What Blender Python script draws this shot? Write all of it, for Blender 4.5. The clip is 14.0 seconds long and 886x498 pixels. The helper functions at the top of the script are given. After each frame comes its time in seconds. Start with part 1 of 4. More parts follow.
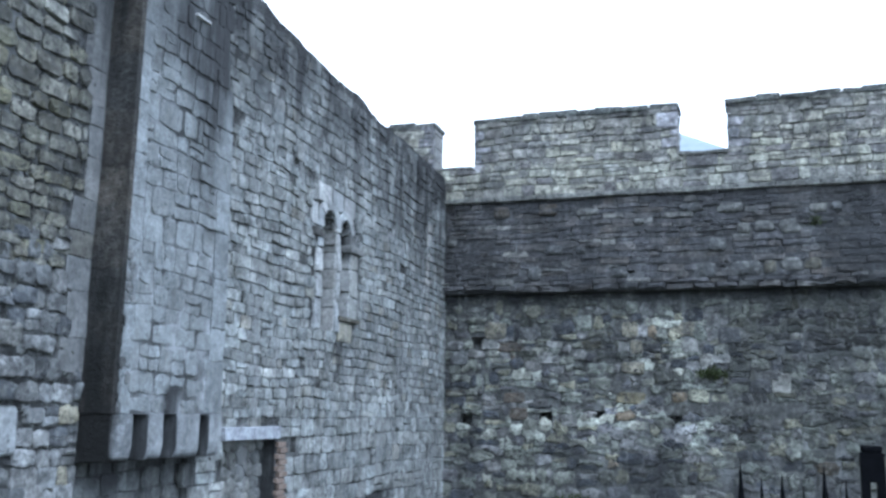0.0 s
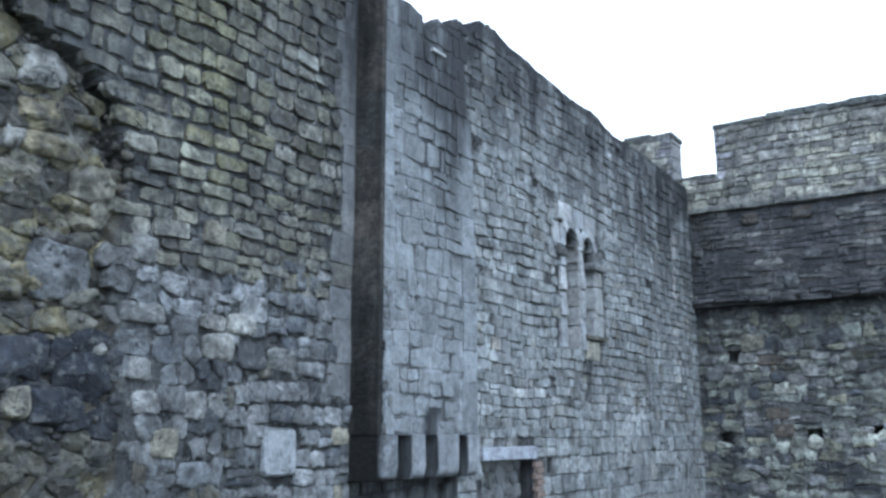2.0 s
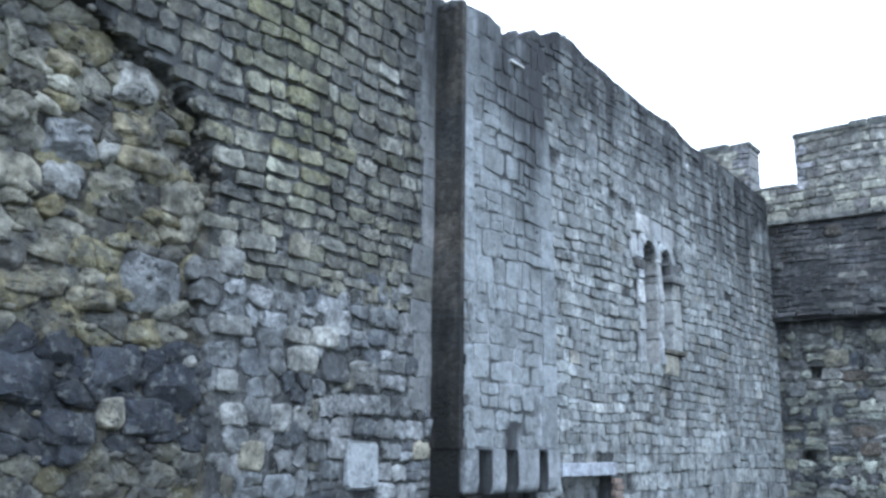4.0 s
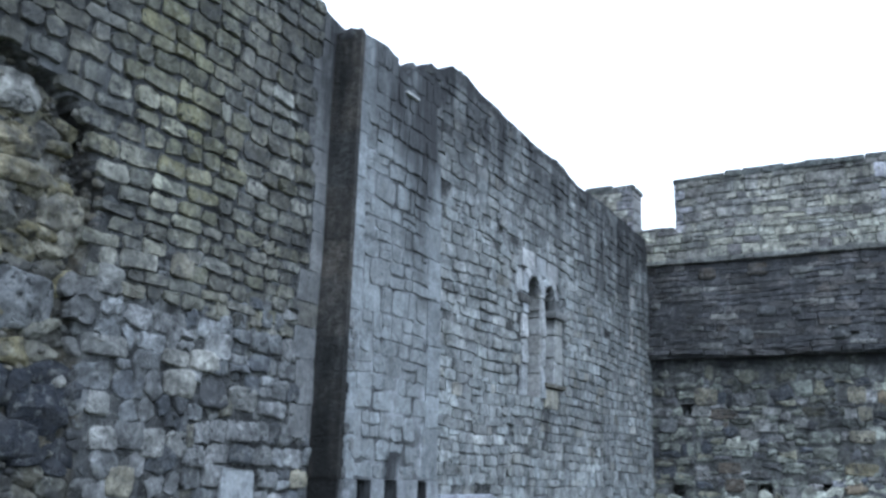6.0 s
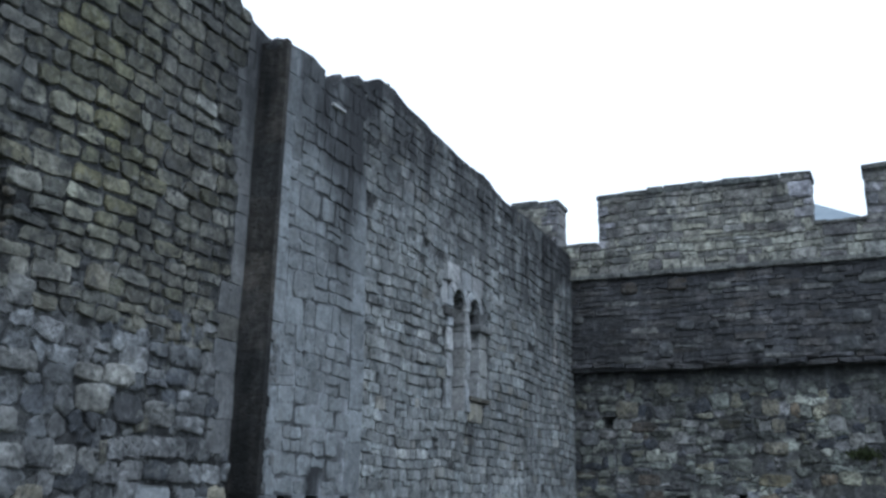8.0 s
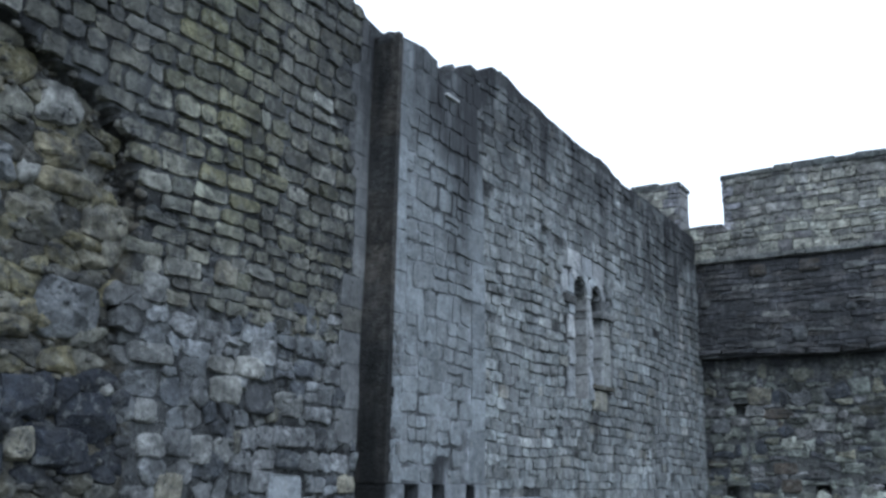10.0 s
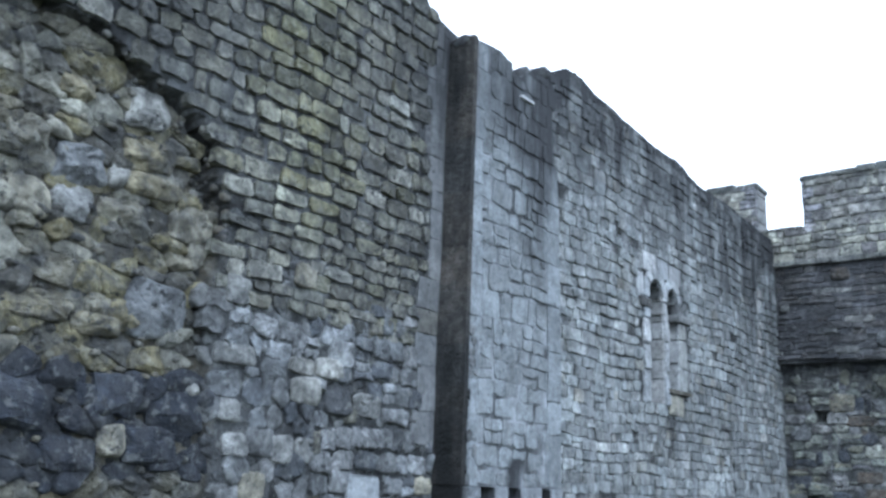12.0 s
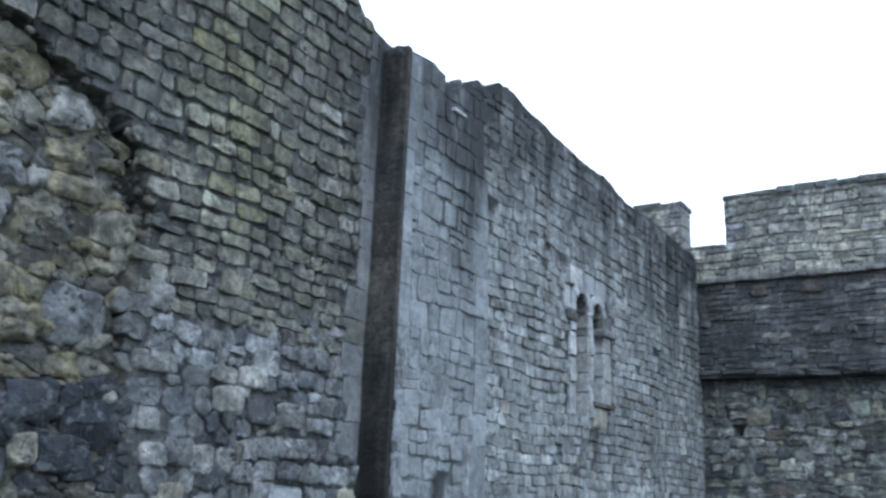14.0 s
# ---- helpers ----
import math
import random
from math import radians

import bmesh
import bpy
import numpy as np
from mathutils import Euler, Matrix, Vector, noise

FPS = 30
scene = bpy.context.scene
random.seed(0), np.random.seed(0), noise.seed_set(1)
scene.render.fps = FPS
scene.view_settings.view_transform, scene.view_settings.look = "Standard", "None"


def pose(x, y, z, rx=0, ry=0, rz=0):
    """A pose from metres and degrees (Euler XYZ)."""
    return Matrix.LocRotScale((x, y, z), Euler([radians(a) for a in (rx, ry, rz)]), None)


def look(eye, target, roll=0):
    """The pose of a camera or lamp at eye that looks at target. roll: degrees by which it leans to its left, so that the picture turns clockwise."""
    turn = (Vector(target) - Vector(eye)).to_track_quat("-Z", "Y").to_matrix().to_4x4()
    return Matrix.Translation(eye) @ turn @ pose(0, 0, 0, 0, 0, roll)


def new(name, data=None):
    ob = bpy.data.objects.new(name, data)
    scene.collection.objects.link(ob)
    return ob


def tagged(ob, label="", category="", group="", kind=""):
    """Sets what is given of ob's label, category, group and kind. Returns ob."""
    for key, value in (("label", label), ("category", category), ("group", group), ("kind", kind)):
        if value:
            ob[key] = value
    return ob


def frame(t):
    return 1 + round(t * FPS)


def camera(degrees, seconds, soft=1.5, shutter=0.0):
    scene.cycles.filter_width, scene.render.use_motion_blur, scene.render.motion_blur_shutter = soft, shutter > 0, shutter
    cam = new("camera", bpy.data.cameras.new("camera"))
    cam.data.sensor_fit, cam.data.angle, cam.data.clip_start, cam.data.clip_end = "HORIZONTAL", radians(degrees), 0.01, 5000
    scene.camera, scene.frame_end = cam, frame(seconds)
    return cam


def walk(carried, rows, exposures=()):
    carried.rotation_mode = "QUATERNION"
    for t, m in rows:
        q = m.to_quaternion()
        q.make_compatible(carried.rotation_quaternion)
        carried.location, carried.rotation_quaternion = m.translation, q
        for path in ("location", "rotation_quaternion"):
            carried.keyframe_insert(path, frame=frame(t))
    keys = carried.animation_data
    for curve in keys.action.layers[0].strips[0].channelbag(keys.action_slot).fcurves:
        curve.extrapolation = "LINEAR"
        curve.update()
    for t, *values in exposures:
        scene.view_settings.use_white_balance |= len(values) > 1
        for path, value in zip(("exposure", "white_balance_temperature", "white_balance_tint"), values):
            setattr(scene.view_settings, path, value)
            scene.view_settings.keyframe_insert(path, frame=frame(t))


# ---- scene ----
cam = camera(51.5, 14.0, soft=2.85)
EXPOSURES = [(t, stops + 0.26, kelvin - 120, 6) for t, stops, kelvin in (
    (0.0, 0.82, 5290), (0.6, 0.72, 5280), (1.5, 0.68, 5330), (2.2, 0.72, 5330), (4.4, 1.0, 5340), (5.0, 0.82, 5350), (6.0, 0.55, 5370), (7.0, 0.08, 5460), (7.2, 0.02, 5470), (8.3, -0.26, 5500), (9.3, -0.34, 5520), (9.5, -0.22, 5520),
    (10.0, 0.06, 5440), (10.5, 0.36, 5450), (11.0, 0.6, 5400), (11.5, 0.76, 5350), (12.0, 0.82, 5330), (12.5, 0.82, 5350), (13.0, 0.72, 5380), (14.0, 0.5, 5370))]
PATH = [
    (0, (0.008, 0.223, 1.762), (-0.61, 2.093, 2.11), 1.0),
    (0.5, (0.007, 0.23, 1.755), (-0.581, 2.104, 2.132), 0.2),
    (1, (-0.01, 0.213, 1.762), (-0.788, 2.016, 2.144), 0.4),
    (1.5, (-0.046, 0.182, 1.753), (-0.986, 1.906, 2.131), 0.3),
    (2, (-0.061, 0.208, 1.717), (-1.138, 1.848, 2.108), 0.0),
    (2.2, (-0.069, 0.207, 1.717), (-1.187, 1.817, 2.117), 0.04),
    (2.6, (-0.106, 0.198, 1.72), (-1.276, 1.765, 2.129), 0.1),
    (3, (-0.148, 0.187, 1.724), (-1.35, 1.728, 2.133), 0.17),
    (3.4, (-0.188, 0.177, 1.728), (-1.4, 1.709, 2.136), 0.31),
    (3.8, (-0.219, 0.169, 1.731), (-1.419, 1.71, 2.142), 0.55),
    (4.3, (-0.236, 0.165, 1.732), (-1.385, 1.745, 2.162), 1.1),
    (4.5, (-0.241, 0.167, 1.732), (-1.355, 1.768, 2.175), 1.4),
    (5, (-0.234, 0.163, 1.73), (-1.291, 1.798, 2.19), 1.7),
    (5.5, (-0.231, 0.158, 1.734), (-1.247, 1.814, 2.208), 1.8),
    (6, (-0.209, 0.151, 1.743), (-1.189, 1.827, 2.223), 1.8),
    (6.5, (-0.208, 0.163, 1.747), (-1.114, 1.877, 2.239), 1.8),
    (7, (-0.179, 0.169, 1.751), (-1.022, 1.912, 2.255), 1.4),
    (7.2, (-0.179, 0.17, 1.751), (-1.002, 1.92, 2.259), 1.35),
    (7.6, (-0.181, 0.172, 1.75), (-0.991, 1.927, 2.263), 1.27),
    (8, (-0.185, 0.177, 1.749), (-1.024, 1.92, 2.261), 1.23),
    (8.5, (-0.191, 0.185, 1.747), (-1.101, 1.897, 2.254), 1.2),
    (8.9, (-0.195, 0.191, 1.745), (-1.168, 1.872, 2.246), 1.2),
    (9.3, (-0.198, 0.195, 1.744), (-1.22, 1.847, 2.239), 1.2),
    (9.5, (-0.2, 0.199, 1.743), (-1.239, 1.835, 2.236), 1.2),
    (10, (-0.207, 0.221, 1.739), (-1.272, 1.842, 2.225), 1.2),
    (10.5, (-0.222, 0.219, 1.746), (-1.339, 1.806, 2.228), 1.2),
    (11, (-0.234, 0.207, 1.741), (-1.402, 1.759, 2.217), 1.5),
    (11.5, (-0.259, 0.189, 1.733), (-1.467, 1.709, 2.212), 1.8),
    (12, (-0.274, 0.176, 1.735), (-1.459, 1.712, 2.223), 2.2),
    (12.5, (-0.27, 0.166, 1.736), (-1.43, 1.716, 2.239), 2.3),
    (13, (-0.255, 0.167, 1.735), (-1.359, 1.756, 2.242), 2.1),
    (13.5, (-0.254, 0.174, 1.741), (-1.332, 1.777, 2.258), 2.5),
    (14, (-0.26, 0.187, 1.736), (-1.319, 1.803, 2.252), 2.4),
]
walk(cam, [(t, look(eye, target, roll)) for t, eye, target, roll in PATH], EXPOSURES)

# ---- daylight: a white overcast sky with a weak, very wide sun ----
world = bpy.data.worlds.new("overcast")
scene.world = world
world.use_nodes = True
wn, wl = world.node_tree.nodes, world.node_tree.links
wn.clear()
w_out, w_bg, w_mix = wn.new("ShaderNodeOutputWorld"), wn.new("ShaderNodeBackground"), wn.new("ShaderNodeMix")
w_sky, w_str = wn.new("ShaderNodeTexSky"), wn.new("ShaderNodeVectorMath")
w_sky.sky_type, w_sky.sun_disc = "NISHITA", False
w_sky.sun_elevation, w_sky.sun_rotation = radians(52), radians(150)
w_str.operation = "SCALE"
w_str.inputs["Scale"].default_value = 0.1
w_mix.data_type = "RGBA"
w_mix.inputs["Factor"].default_value = 0.88
w_mix.inputs["B"].default_value = (1.34, 1.34, 1.36, 1)
wl.new(w_sky.outputs[0], w_str.inputs[0])
wl.new(w_str.outputs[0], w_mix.inputs["A"])
wl.new(w_mix.outputs["Result"], w_bg.inputs["Color"])
wl.new(w_bg.outputs[0], w_out.inputs[0])
sun = new("sun", bpy.data.lights.new("sun", "SUN"))
sun.data.energy, sun.data.angle, sun.data.color = 0.7, radians(25), (1.0, 0.96, 0.9)
sun.matrix_world = look((14, -16, 27), (0, 0, 0))

# ---- materials ----


def stone_material(name, lichen=0.5, grain=1.0, rough=0.9, bump=0.5, grime=0.6, lime=0.42, pits=0.8, mottle=1.0, dark_tint=(0.04, 0.042, 0.046, 1.0)):
    """Weathered stone: every stone carries its own colour (tone) and its share of black, both run-off and painted
    shade.
    """
    m = bpy.data.materials.new(name)
    m.use_nodes = True
    n, l = m.node_tree.nodes, m.node_tree.links
    bsdf = n["Principled BSDF"]
    bsdf.inputs["Roughness"].default_value = rough
    bsdf.inputs["Specular IOR Level"].default_value = 0.25
    geo = n.new("ShaderNodeNewGeometry")

    def tex(scale, detail=4.0, stretch=None):
        t = n.new("ShaderNodeTexNoise")
        t.inputs["Scale"].default_value, t.inputs["Detail"].default_value = scale, detail
        t.inputs["Roughness"].default_value = 0.62
        if stretch:
            mp = n.new("ShaderNodeMapping")
            mp.inputs["Scale"].default_value = stretch
            l.new(geo.outputs["Position"], mp.inputs["Vector"])
            l.new(mp.outputs[0], t.inputs["Vector"])
        else:
            l.new(geo.outputs["Position"], t.inputs["Vector"])
        return t.outputs["Fac"]

    def ramp(fac, a, b, lo, hi):
        r = n.new("ShaderNodeMapRange")
        r.inputs["From Min"].default_value, r.inputs["From Max"].default_value = a, b
        r.inputs["To Min"].default_value, r.inputs["To Max"].default_value = lo, hi
        l.new(fac, r.inputs["Value"])
        return r.outputs[0]

    def mul(a, b):
        r = n.new("ShaderNodeMath")
        r.operation = "MULTIPLY"
        for k, v in enumerate((a, b)):
            if isinstance(v, float):
                r.inputs[k].default_value = v
            else:
                l.new(v, r.inputs[k])
        return r.outputs[0]

    def mix(fac, a, b, blend="MIX"):
        r = n.new("ShaderNodeMix")
        r.data_type, r.blend_type = "RGBA", blend
        for key, v in (("Factor", fac), ("A", a), ("B", b)):
            if isinstance(v, (float, tuple)):
                r.inputs[key].default_value = v
            else:
                l.new(v, r.inputs[key])
        return r.outputs["Result"]

    tone = n.new("ShaderNodeAttribute")
    tone.attribute_name = "tone"
    stain_shade = n.new("ShaderNodeAttribute")
    stain_shade.attribute_name = "stain_shade"
    value = mul(ramp(tex(3.3, 3.0), 0.32, 0.68, 1.0 - 0.58 * mottle, 1.0 + 0.08 * mottle), mul(ramp(tex(9.0, 3.0), 0.34, 0.66, 1.0 - 0.42 * mottle, 1.0 + 0.22 * mottle), ramp(tex(24.0 * grain, 4.0), 0.33, 0.67, 0.78, 1.18)))
    vec = n.new("ShaderNodeVectorMath")
    vec.operation = "SCALE"
    l.new(tone.outputs["Color"], vec.inputs[0])
    l.new(value, vec.inputs["Scale"])
    colour = vec.outputs[0]
    pale = mul(ramp(tex(12.0, 4.0), 0.54, 0.64, 0.0, 1.0), lichen)
    colour = mix(pale, colour, (0.4, 0.405, 0.38, 1.0))
    holes = mul(ramp(tex(17.0, 3.0), 0.56, 0.66, 0.0, pits), ramp(tex(1.9, 2.0), 0.44, 0.58, 0.2, 1.0))
    colour = mix(holes, colour, (0.035, 0.037, 0.04, 1.0))
    dirt = mul(mul(ramp(tex(7.0, 4.0), 0.47, 0.6, 0.0, 1.0), ramp(tex(1.5, 2.0), 0.4, 0.6, 0.45, 1.0)), grime)
    colour = mix(dirt, colour, (0.066, 0.068, 0.072, 1.0))
    wash = mul(ramp(tex(3.6, 4.0, (1.0, 1.0, 0.16)), 0.52, 0.66, 0.0, 1.0), lime)
    colour = mix(wash, colour, (0.36, 0.375, 0.39, 1.0))
    ochre = mul(ramp(tex(1.7, 4.0), 0.55, 0.72, 0.0, 1.0), 0.16 * lichen)
    colour = mix(ochre, colour, (0.23, 0.2, 0.09, 1.0))
    streak = ramp(tex(3.1, 6.0, (1.0, 1.0, 0.13)), 0.33, 0.6, 0.4, 1.2)
    colour = mix(mul(stain_shade.outputs["Fac"], streak), colour, dark_tint)
    shade = n.new("ShaderNodeVectorMath")  # the overall albedo
    shade.operation = "SCALE"
    shade.inputs["Scale"].default_value = 0.84
    l.new(colour, shade.inputs[0])
    l.new(shade.outputs[0], bsdf.inputs["Base Color"])
    height = n.new("ShaderNodeMath")
    height.operation = "ADD"
    l.new(tex(60.0 * grain, 6.0), height.inputs[0])
    l.new(mul(tex(16.0, 4.0), 1.6), height.inputs[1])
    b = n.new("ShaderNodeBump")
    b.inputs["Strength"].default_value, b.inputs["Distance"].default_value = bump, 0.035
    l.new(height.outputs[0], b.inputs["Height"])
    l.new(b.outputs[0], bsdf.inputs["Normal"])
    return m


def plain_material(name, dark, light, scale=8.0, rough=0.6, metal=0.0, bump=0.2, gloss=0.2):
    m = bpy.data.materials.new(name)
    m.use_nodes = True
    n, l = m.node_tree.nodes, m.node_tree.links
    bsdf = n["Principled BSDF"]
    bsdf.inputs["Roughness"].default_value, bsdf.inputs["Metallic"].default_value = rough, metal
    bsdf.inputs["Specular IOR Level"].default_value = gloss
    geo, t, t2, r, b = (n.new("ShaderNode" + k) for k in ("NewGeometry", "TexNoise", "TexNoise", "ValToRGB", "Bump"))
    t.inputs["Scale"].default_value, t.inputs["Detail"].default_value = scale, 8.0
    t2.inputs["Scale"].default_value, t2.inputs["Detail"].default_value = scale * 9, 5.0
    for x in (t, t2):
        l.new(geo.outputs["Position"], x.inputs["Vector"])
    r.color_ramp.elements[0].color, r.color_ramp.elements[1].color = (*dark, 1), (*light, 1)
    r.color_ramp.elements[0].position, r.color_ramp.elements[1].position = 0.32, 0.68
    b.inputs["Strength"].default_value, b.inputs["Distance"].default_value = bump, 0.01
    l.new(t.outputs["Fac"], r.inputs["Fac"])
    l.new(r.outputs[0], bsdf.inputs["Base Color"])
    l.new(t2.outputs["Fac"], b.inputs["Height"])
    l.new(b.outputs[0], bsdf.inputs["Normal"])
    return m


STONE = stone_material("weathered_limestone", lichen=0.3, bump=0.7, grime=0.66, lime=0.06, pits=1.0)
COURSED = stone_material("streaked_limestone", lichen=0.45, bump=0.5, grime=0.5, lime=0.42, mottle=0.85)
BLACK_PATCHED = stone_material("black_patched_limestone", lichen=0.15, bump=0.7, grime=0.6, lime=0.0, dark_tint=(0.016, 0.0165, 0.017, 1.0))
ASHLAR = stone_material("dressed_limestone", lichen=0.2, grain=1.3, bump=0.3, grime=0.34, pits=0.6, lime=0.3, mottle=0.5)
MORTAR = stone_material("lime_mortar", lichen=0.3, grain=1.6, bump=0.8, grime=0.6)
BRICK = plain_material("red_brick", (0.15, 0.12, 0.105), (0.25, 0.195, 0.165), 14.0, 0.9)
IRON = plain_material("black_painted_iron", (0.0015, 0.002, 0.003), (0.003, 0.0035, 0.005), 20.0, 0.85, 0.0, gloss=0.06)
SLATE = plain_material("blue_grey_slate", (0.18, 0.22, 0.26), (0.23, 0.275, 0.31), 2.0, 0.5)
RENDER = plain_material("pale_wall_plaster", (0.4, 0.4, 0.38), (0.52, 0.51, 0.48), 1.0, 0.9)
GRASS = plain_material("trodden_grass", (0.03, 0.045, 0.02), (0.075, 0.07, 0.045), 0.8, 0.95)
LEAF = plain_material("wall_plant_leaf", (0.022, 0.032, 0.014), (0.055, 0.066, 0.028), 30.0, 0.7)

# ---- helpers for masonry ----
rnd = random.Random(11)
XW, XC, YN = -5.6, -5.3, 17.5  # west wall face, chimney face, north wall face
YS = 7.09  # chimney's near side


def west(u, z, d):
    return (XW + d + 0.035 * noise.noise((u * 0.55, z * 0.55, 3.0)), u, z)


def stack_front(u, z, d):
    return (XC + d + 0.015 * noise.noise((u * 0.8, z * 0.8, 9.0)), u, z)


def stack_side(u, z, d):
    return (u, YS - d, z)


def north(u, z, d):
    return (u, YN - d - 0.05 * noise.noise((u * 0.5, z * 0.5, 6.0)), z)


def line(points, x):
    """The height at x of a broken line."""
    return float(np.interp(x, [p[0] for p in points], [p[1] for p in points]))


def wobble(u, z, scale, seed):
    return noise.noise((u * scale, z * scale, seed))


def mesh_object(name, verts, faces, material, parent=None, tone=None, stain_shade=None, smooth=True, centre=False):
    me = bpy.data.meshes.new(name)
    v = np.array(verts, float)
    origin = v.mean(0) if centre else np.zeros(3)
    me.from_pydata((v - origin).tolist(), [], faces)
    if tone is not None:
        a = me.attributes.new("tone", "FLOAT_COLOR", "POINT")
        a.data.foreach_set("color", np.c_[np.array(tone, float), np.ones(len(v))].ravel())
        s = me.attributes.new("stain_shade", "FLOAT", "POINT")
        s.data.foreach_set("value", np.array(stain_shade, float))
    me.polygons.foreach_set("use_smooth", smooth if isinstance(smooth, list) else [smooth] * len(me.polygons))
    me.materials.append(material)
    me.update()
    ob = new(name, me)
    ob.location = origin
    ob.parent = parent
    return ob


def part(name, bm, material, parent, label=""):
    me = bpy.data.meshes.new(name)
    bmesh.ops.recalc_face_normals(bm, faces=bm.faces)
    bm.to_mesh(me)
    bm.free()
    me.materials.append(material)
    ob = new(name, me)
    ob.parent = parent
    return tagged(ob, label)


class Pile:
    """Stones gathered until they become one mesh, or each its own."""

    def __init__(self):
        self.stones = []

    def add(self, verts, faces, tone, stain_shade, smooth=False):
        self.stones.append((verts, faces, tone, stain_shade, smooth))

    def joined(self, name, material, parent):
        V, F, T, S, R = [], [], [], [], []
        for v, f, t, s, r in self.stones:
            o = len(V)
            V += v
            F += [tuple(i + o for i in q) for q in f]
            T += [t] * len(v)
            S += s
            R += [r] * len(f)
        return mesh_object(name, V, F, material, parent, T, S, smooth=R)

    def single(self, name, material, parent):
        for v, f, t, s, r in self.stones:
            mesh_object(name, v, f, material, parent, [t] * len(v), s, smooth=r, centre=True)

    def split(self, near, name, rest, material, parent, limit=300):
        """The nearest stones as pieces of their own, what is left as one mesh."""
        order = sorted(self.stones, key=near)
        a, b = Pile(), Pile()
        a.stones, b.stones = order[:limit], order[limit:]
        a.single(name, material, parent)
        if b.stones:
            tagged(b.joined(rest, material, parent), kind="stuff")


def stone(pile, face, poly, height, tone, stain_shade, base=0.0, back=-0.06, inner=0.9, uneven=0.3, smooth=False, edge=0.97):
    """One stone: skirt, rounded arris and a domed, uneven face over its outline in the wall's plane."""
    n = len(poly)
    cu, cz = sum(p[0] for p in poly) / n, sum(p[1] for p in poly) / n
    tilt_u, tilt_z = rnd.uniform(-0.5, 0.5) * height, rnd.uniform(-1.1, 0.3) * height
    span = max(abs(p[0] - cu) + abs(p[1] - cz) for p in poly) or 1
    verts, raw = [], []

    def put(u, z, d):
        raw.append((u, z))
        verts.append(face(u, z, d))

    def top(u, z):
        return base + height + (tilt_u * (u - cu) + tilt_z * (z - cz)) / span + rnd.uniform(-uneven, uneven) * height

    for u, z in poly:
        put(u, z, base + back)
    for u, z in poly:
        put(cu + (u - cu) * edge, cz + (z - cz) * edge, base + height * rnd.uniform(0.25, 0.85))
    for u, z in poly:
        k = inner * rnd.uniform(0.92, 1.06)
        uu, zz = cu + (u - cu) * k, cz + (z - cz) * k
        put(uu, zz, top(uu, zz))
    put(cu, cz, top(cu, cz) + height * 0.12)
    faces = []
    for i in range(n):
        j = (i + 1) % n
        faces += [(i, j, n + j, n + i), (n + i, n + j, 2 * n + j, 2 * n + i), (2 * n + i, 2 * n + j, 3 * n)]
    pile.add(verts, faces, tone, [min(1.0, max(0.0, stain_shade(u, z))) for u, z in raw], smooth)


def rough_stone(pile, face, poly, height, tone, stain_shade, base=0.0, back=-0.06, flat=0.5, knock=0.25, rings=(1.0, 0.93, 0.78, 0.5)):
    """A worn, knocked stone: flat-topped, chipped along its edges and pitted."""
    ring0 = []
    for k in range(len(poly)):
        p, q = poly[k], poly[(k + 1) % len(poly)]
        ring0 += [p, ((p[0] + q[0]) / 2, (p[1] + q[1]) / 2)] if math.hypot(q[0] - p[0], q[1] - p[1]) > 0.06 else [p]
    n = len(ring0)
    cu, cz = sum(p[0] for p in ring0) / n, sum(p[1] for p in ring0) / n
    tilt_u, tilt_z = rnd.uniform(-0.7, 0.7) * height, rnd.uniform(-1.1, 0.4) * height
    span = max(abs(p[0] - cu) + abs(p[1] - cz) for p in ring0) or 1
    seed = rnd.uniform(0, 90)
    verts, raw = [face(u, z, base + back) for u, z in ring0], list(ring0)
    for r, ring in enumerate(rings):
        rise = height * (flat + (1 - flat) * (1 - ring ** 2)) * (0.3 if r == 0 else 0.85 if r == 1 else 1.0)
        for u, z in ring0:
            k = ring * (1 + 0.07 * wobble(u, z, 11.0, seed))
            uu, zz = cu + (u - cu) * k, cz + (z - cz) * k
            d = rise + (tilt_u * (uu - cu) + tilt_z * (zz - cz)) / span * (1 if r else 0)
            d += height * knock * (2.2 * wobble(uu, zz, 7.0, seed) + 1.4 * wobble(uu, zz, 17.0, seed + 5)) - 0.012 * max(0.0, min(1.0, 6 * wobble(uu, zz, 12.0, seed + 9) - 1.8))
            verts.append(face(uu, zz, base + d))
            raw.append((uu, zz))
    verts.append(face(cu, cz, base + height * (1 + knock * wobble(cu, cz, 9.0, seed))))
    raw.append((cu, cz))
    faces = []
    for r in range(len(rings)):
        o = r * n
        faces += [(o + i, o + (i + 1) % n, o + n + (i + 1) % n, o + n + i) for i in range(n)]
    o = len(rings) * n
    faces += [(o + i, o + (i + 1) % n, o + n) for i in range(n)]
    pile.add(verts, faces, tone, [min(1.0, max(0.0, stain_shade(u, z))) for u, z in raw], rnd.random() < 0.35)


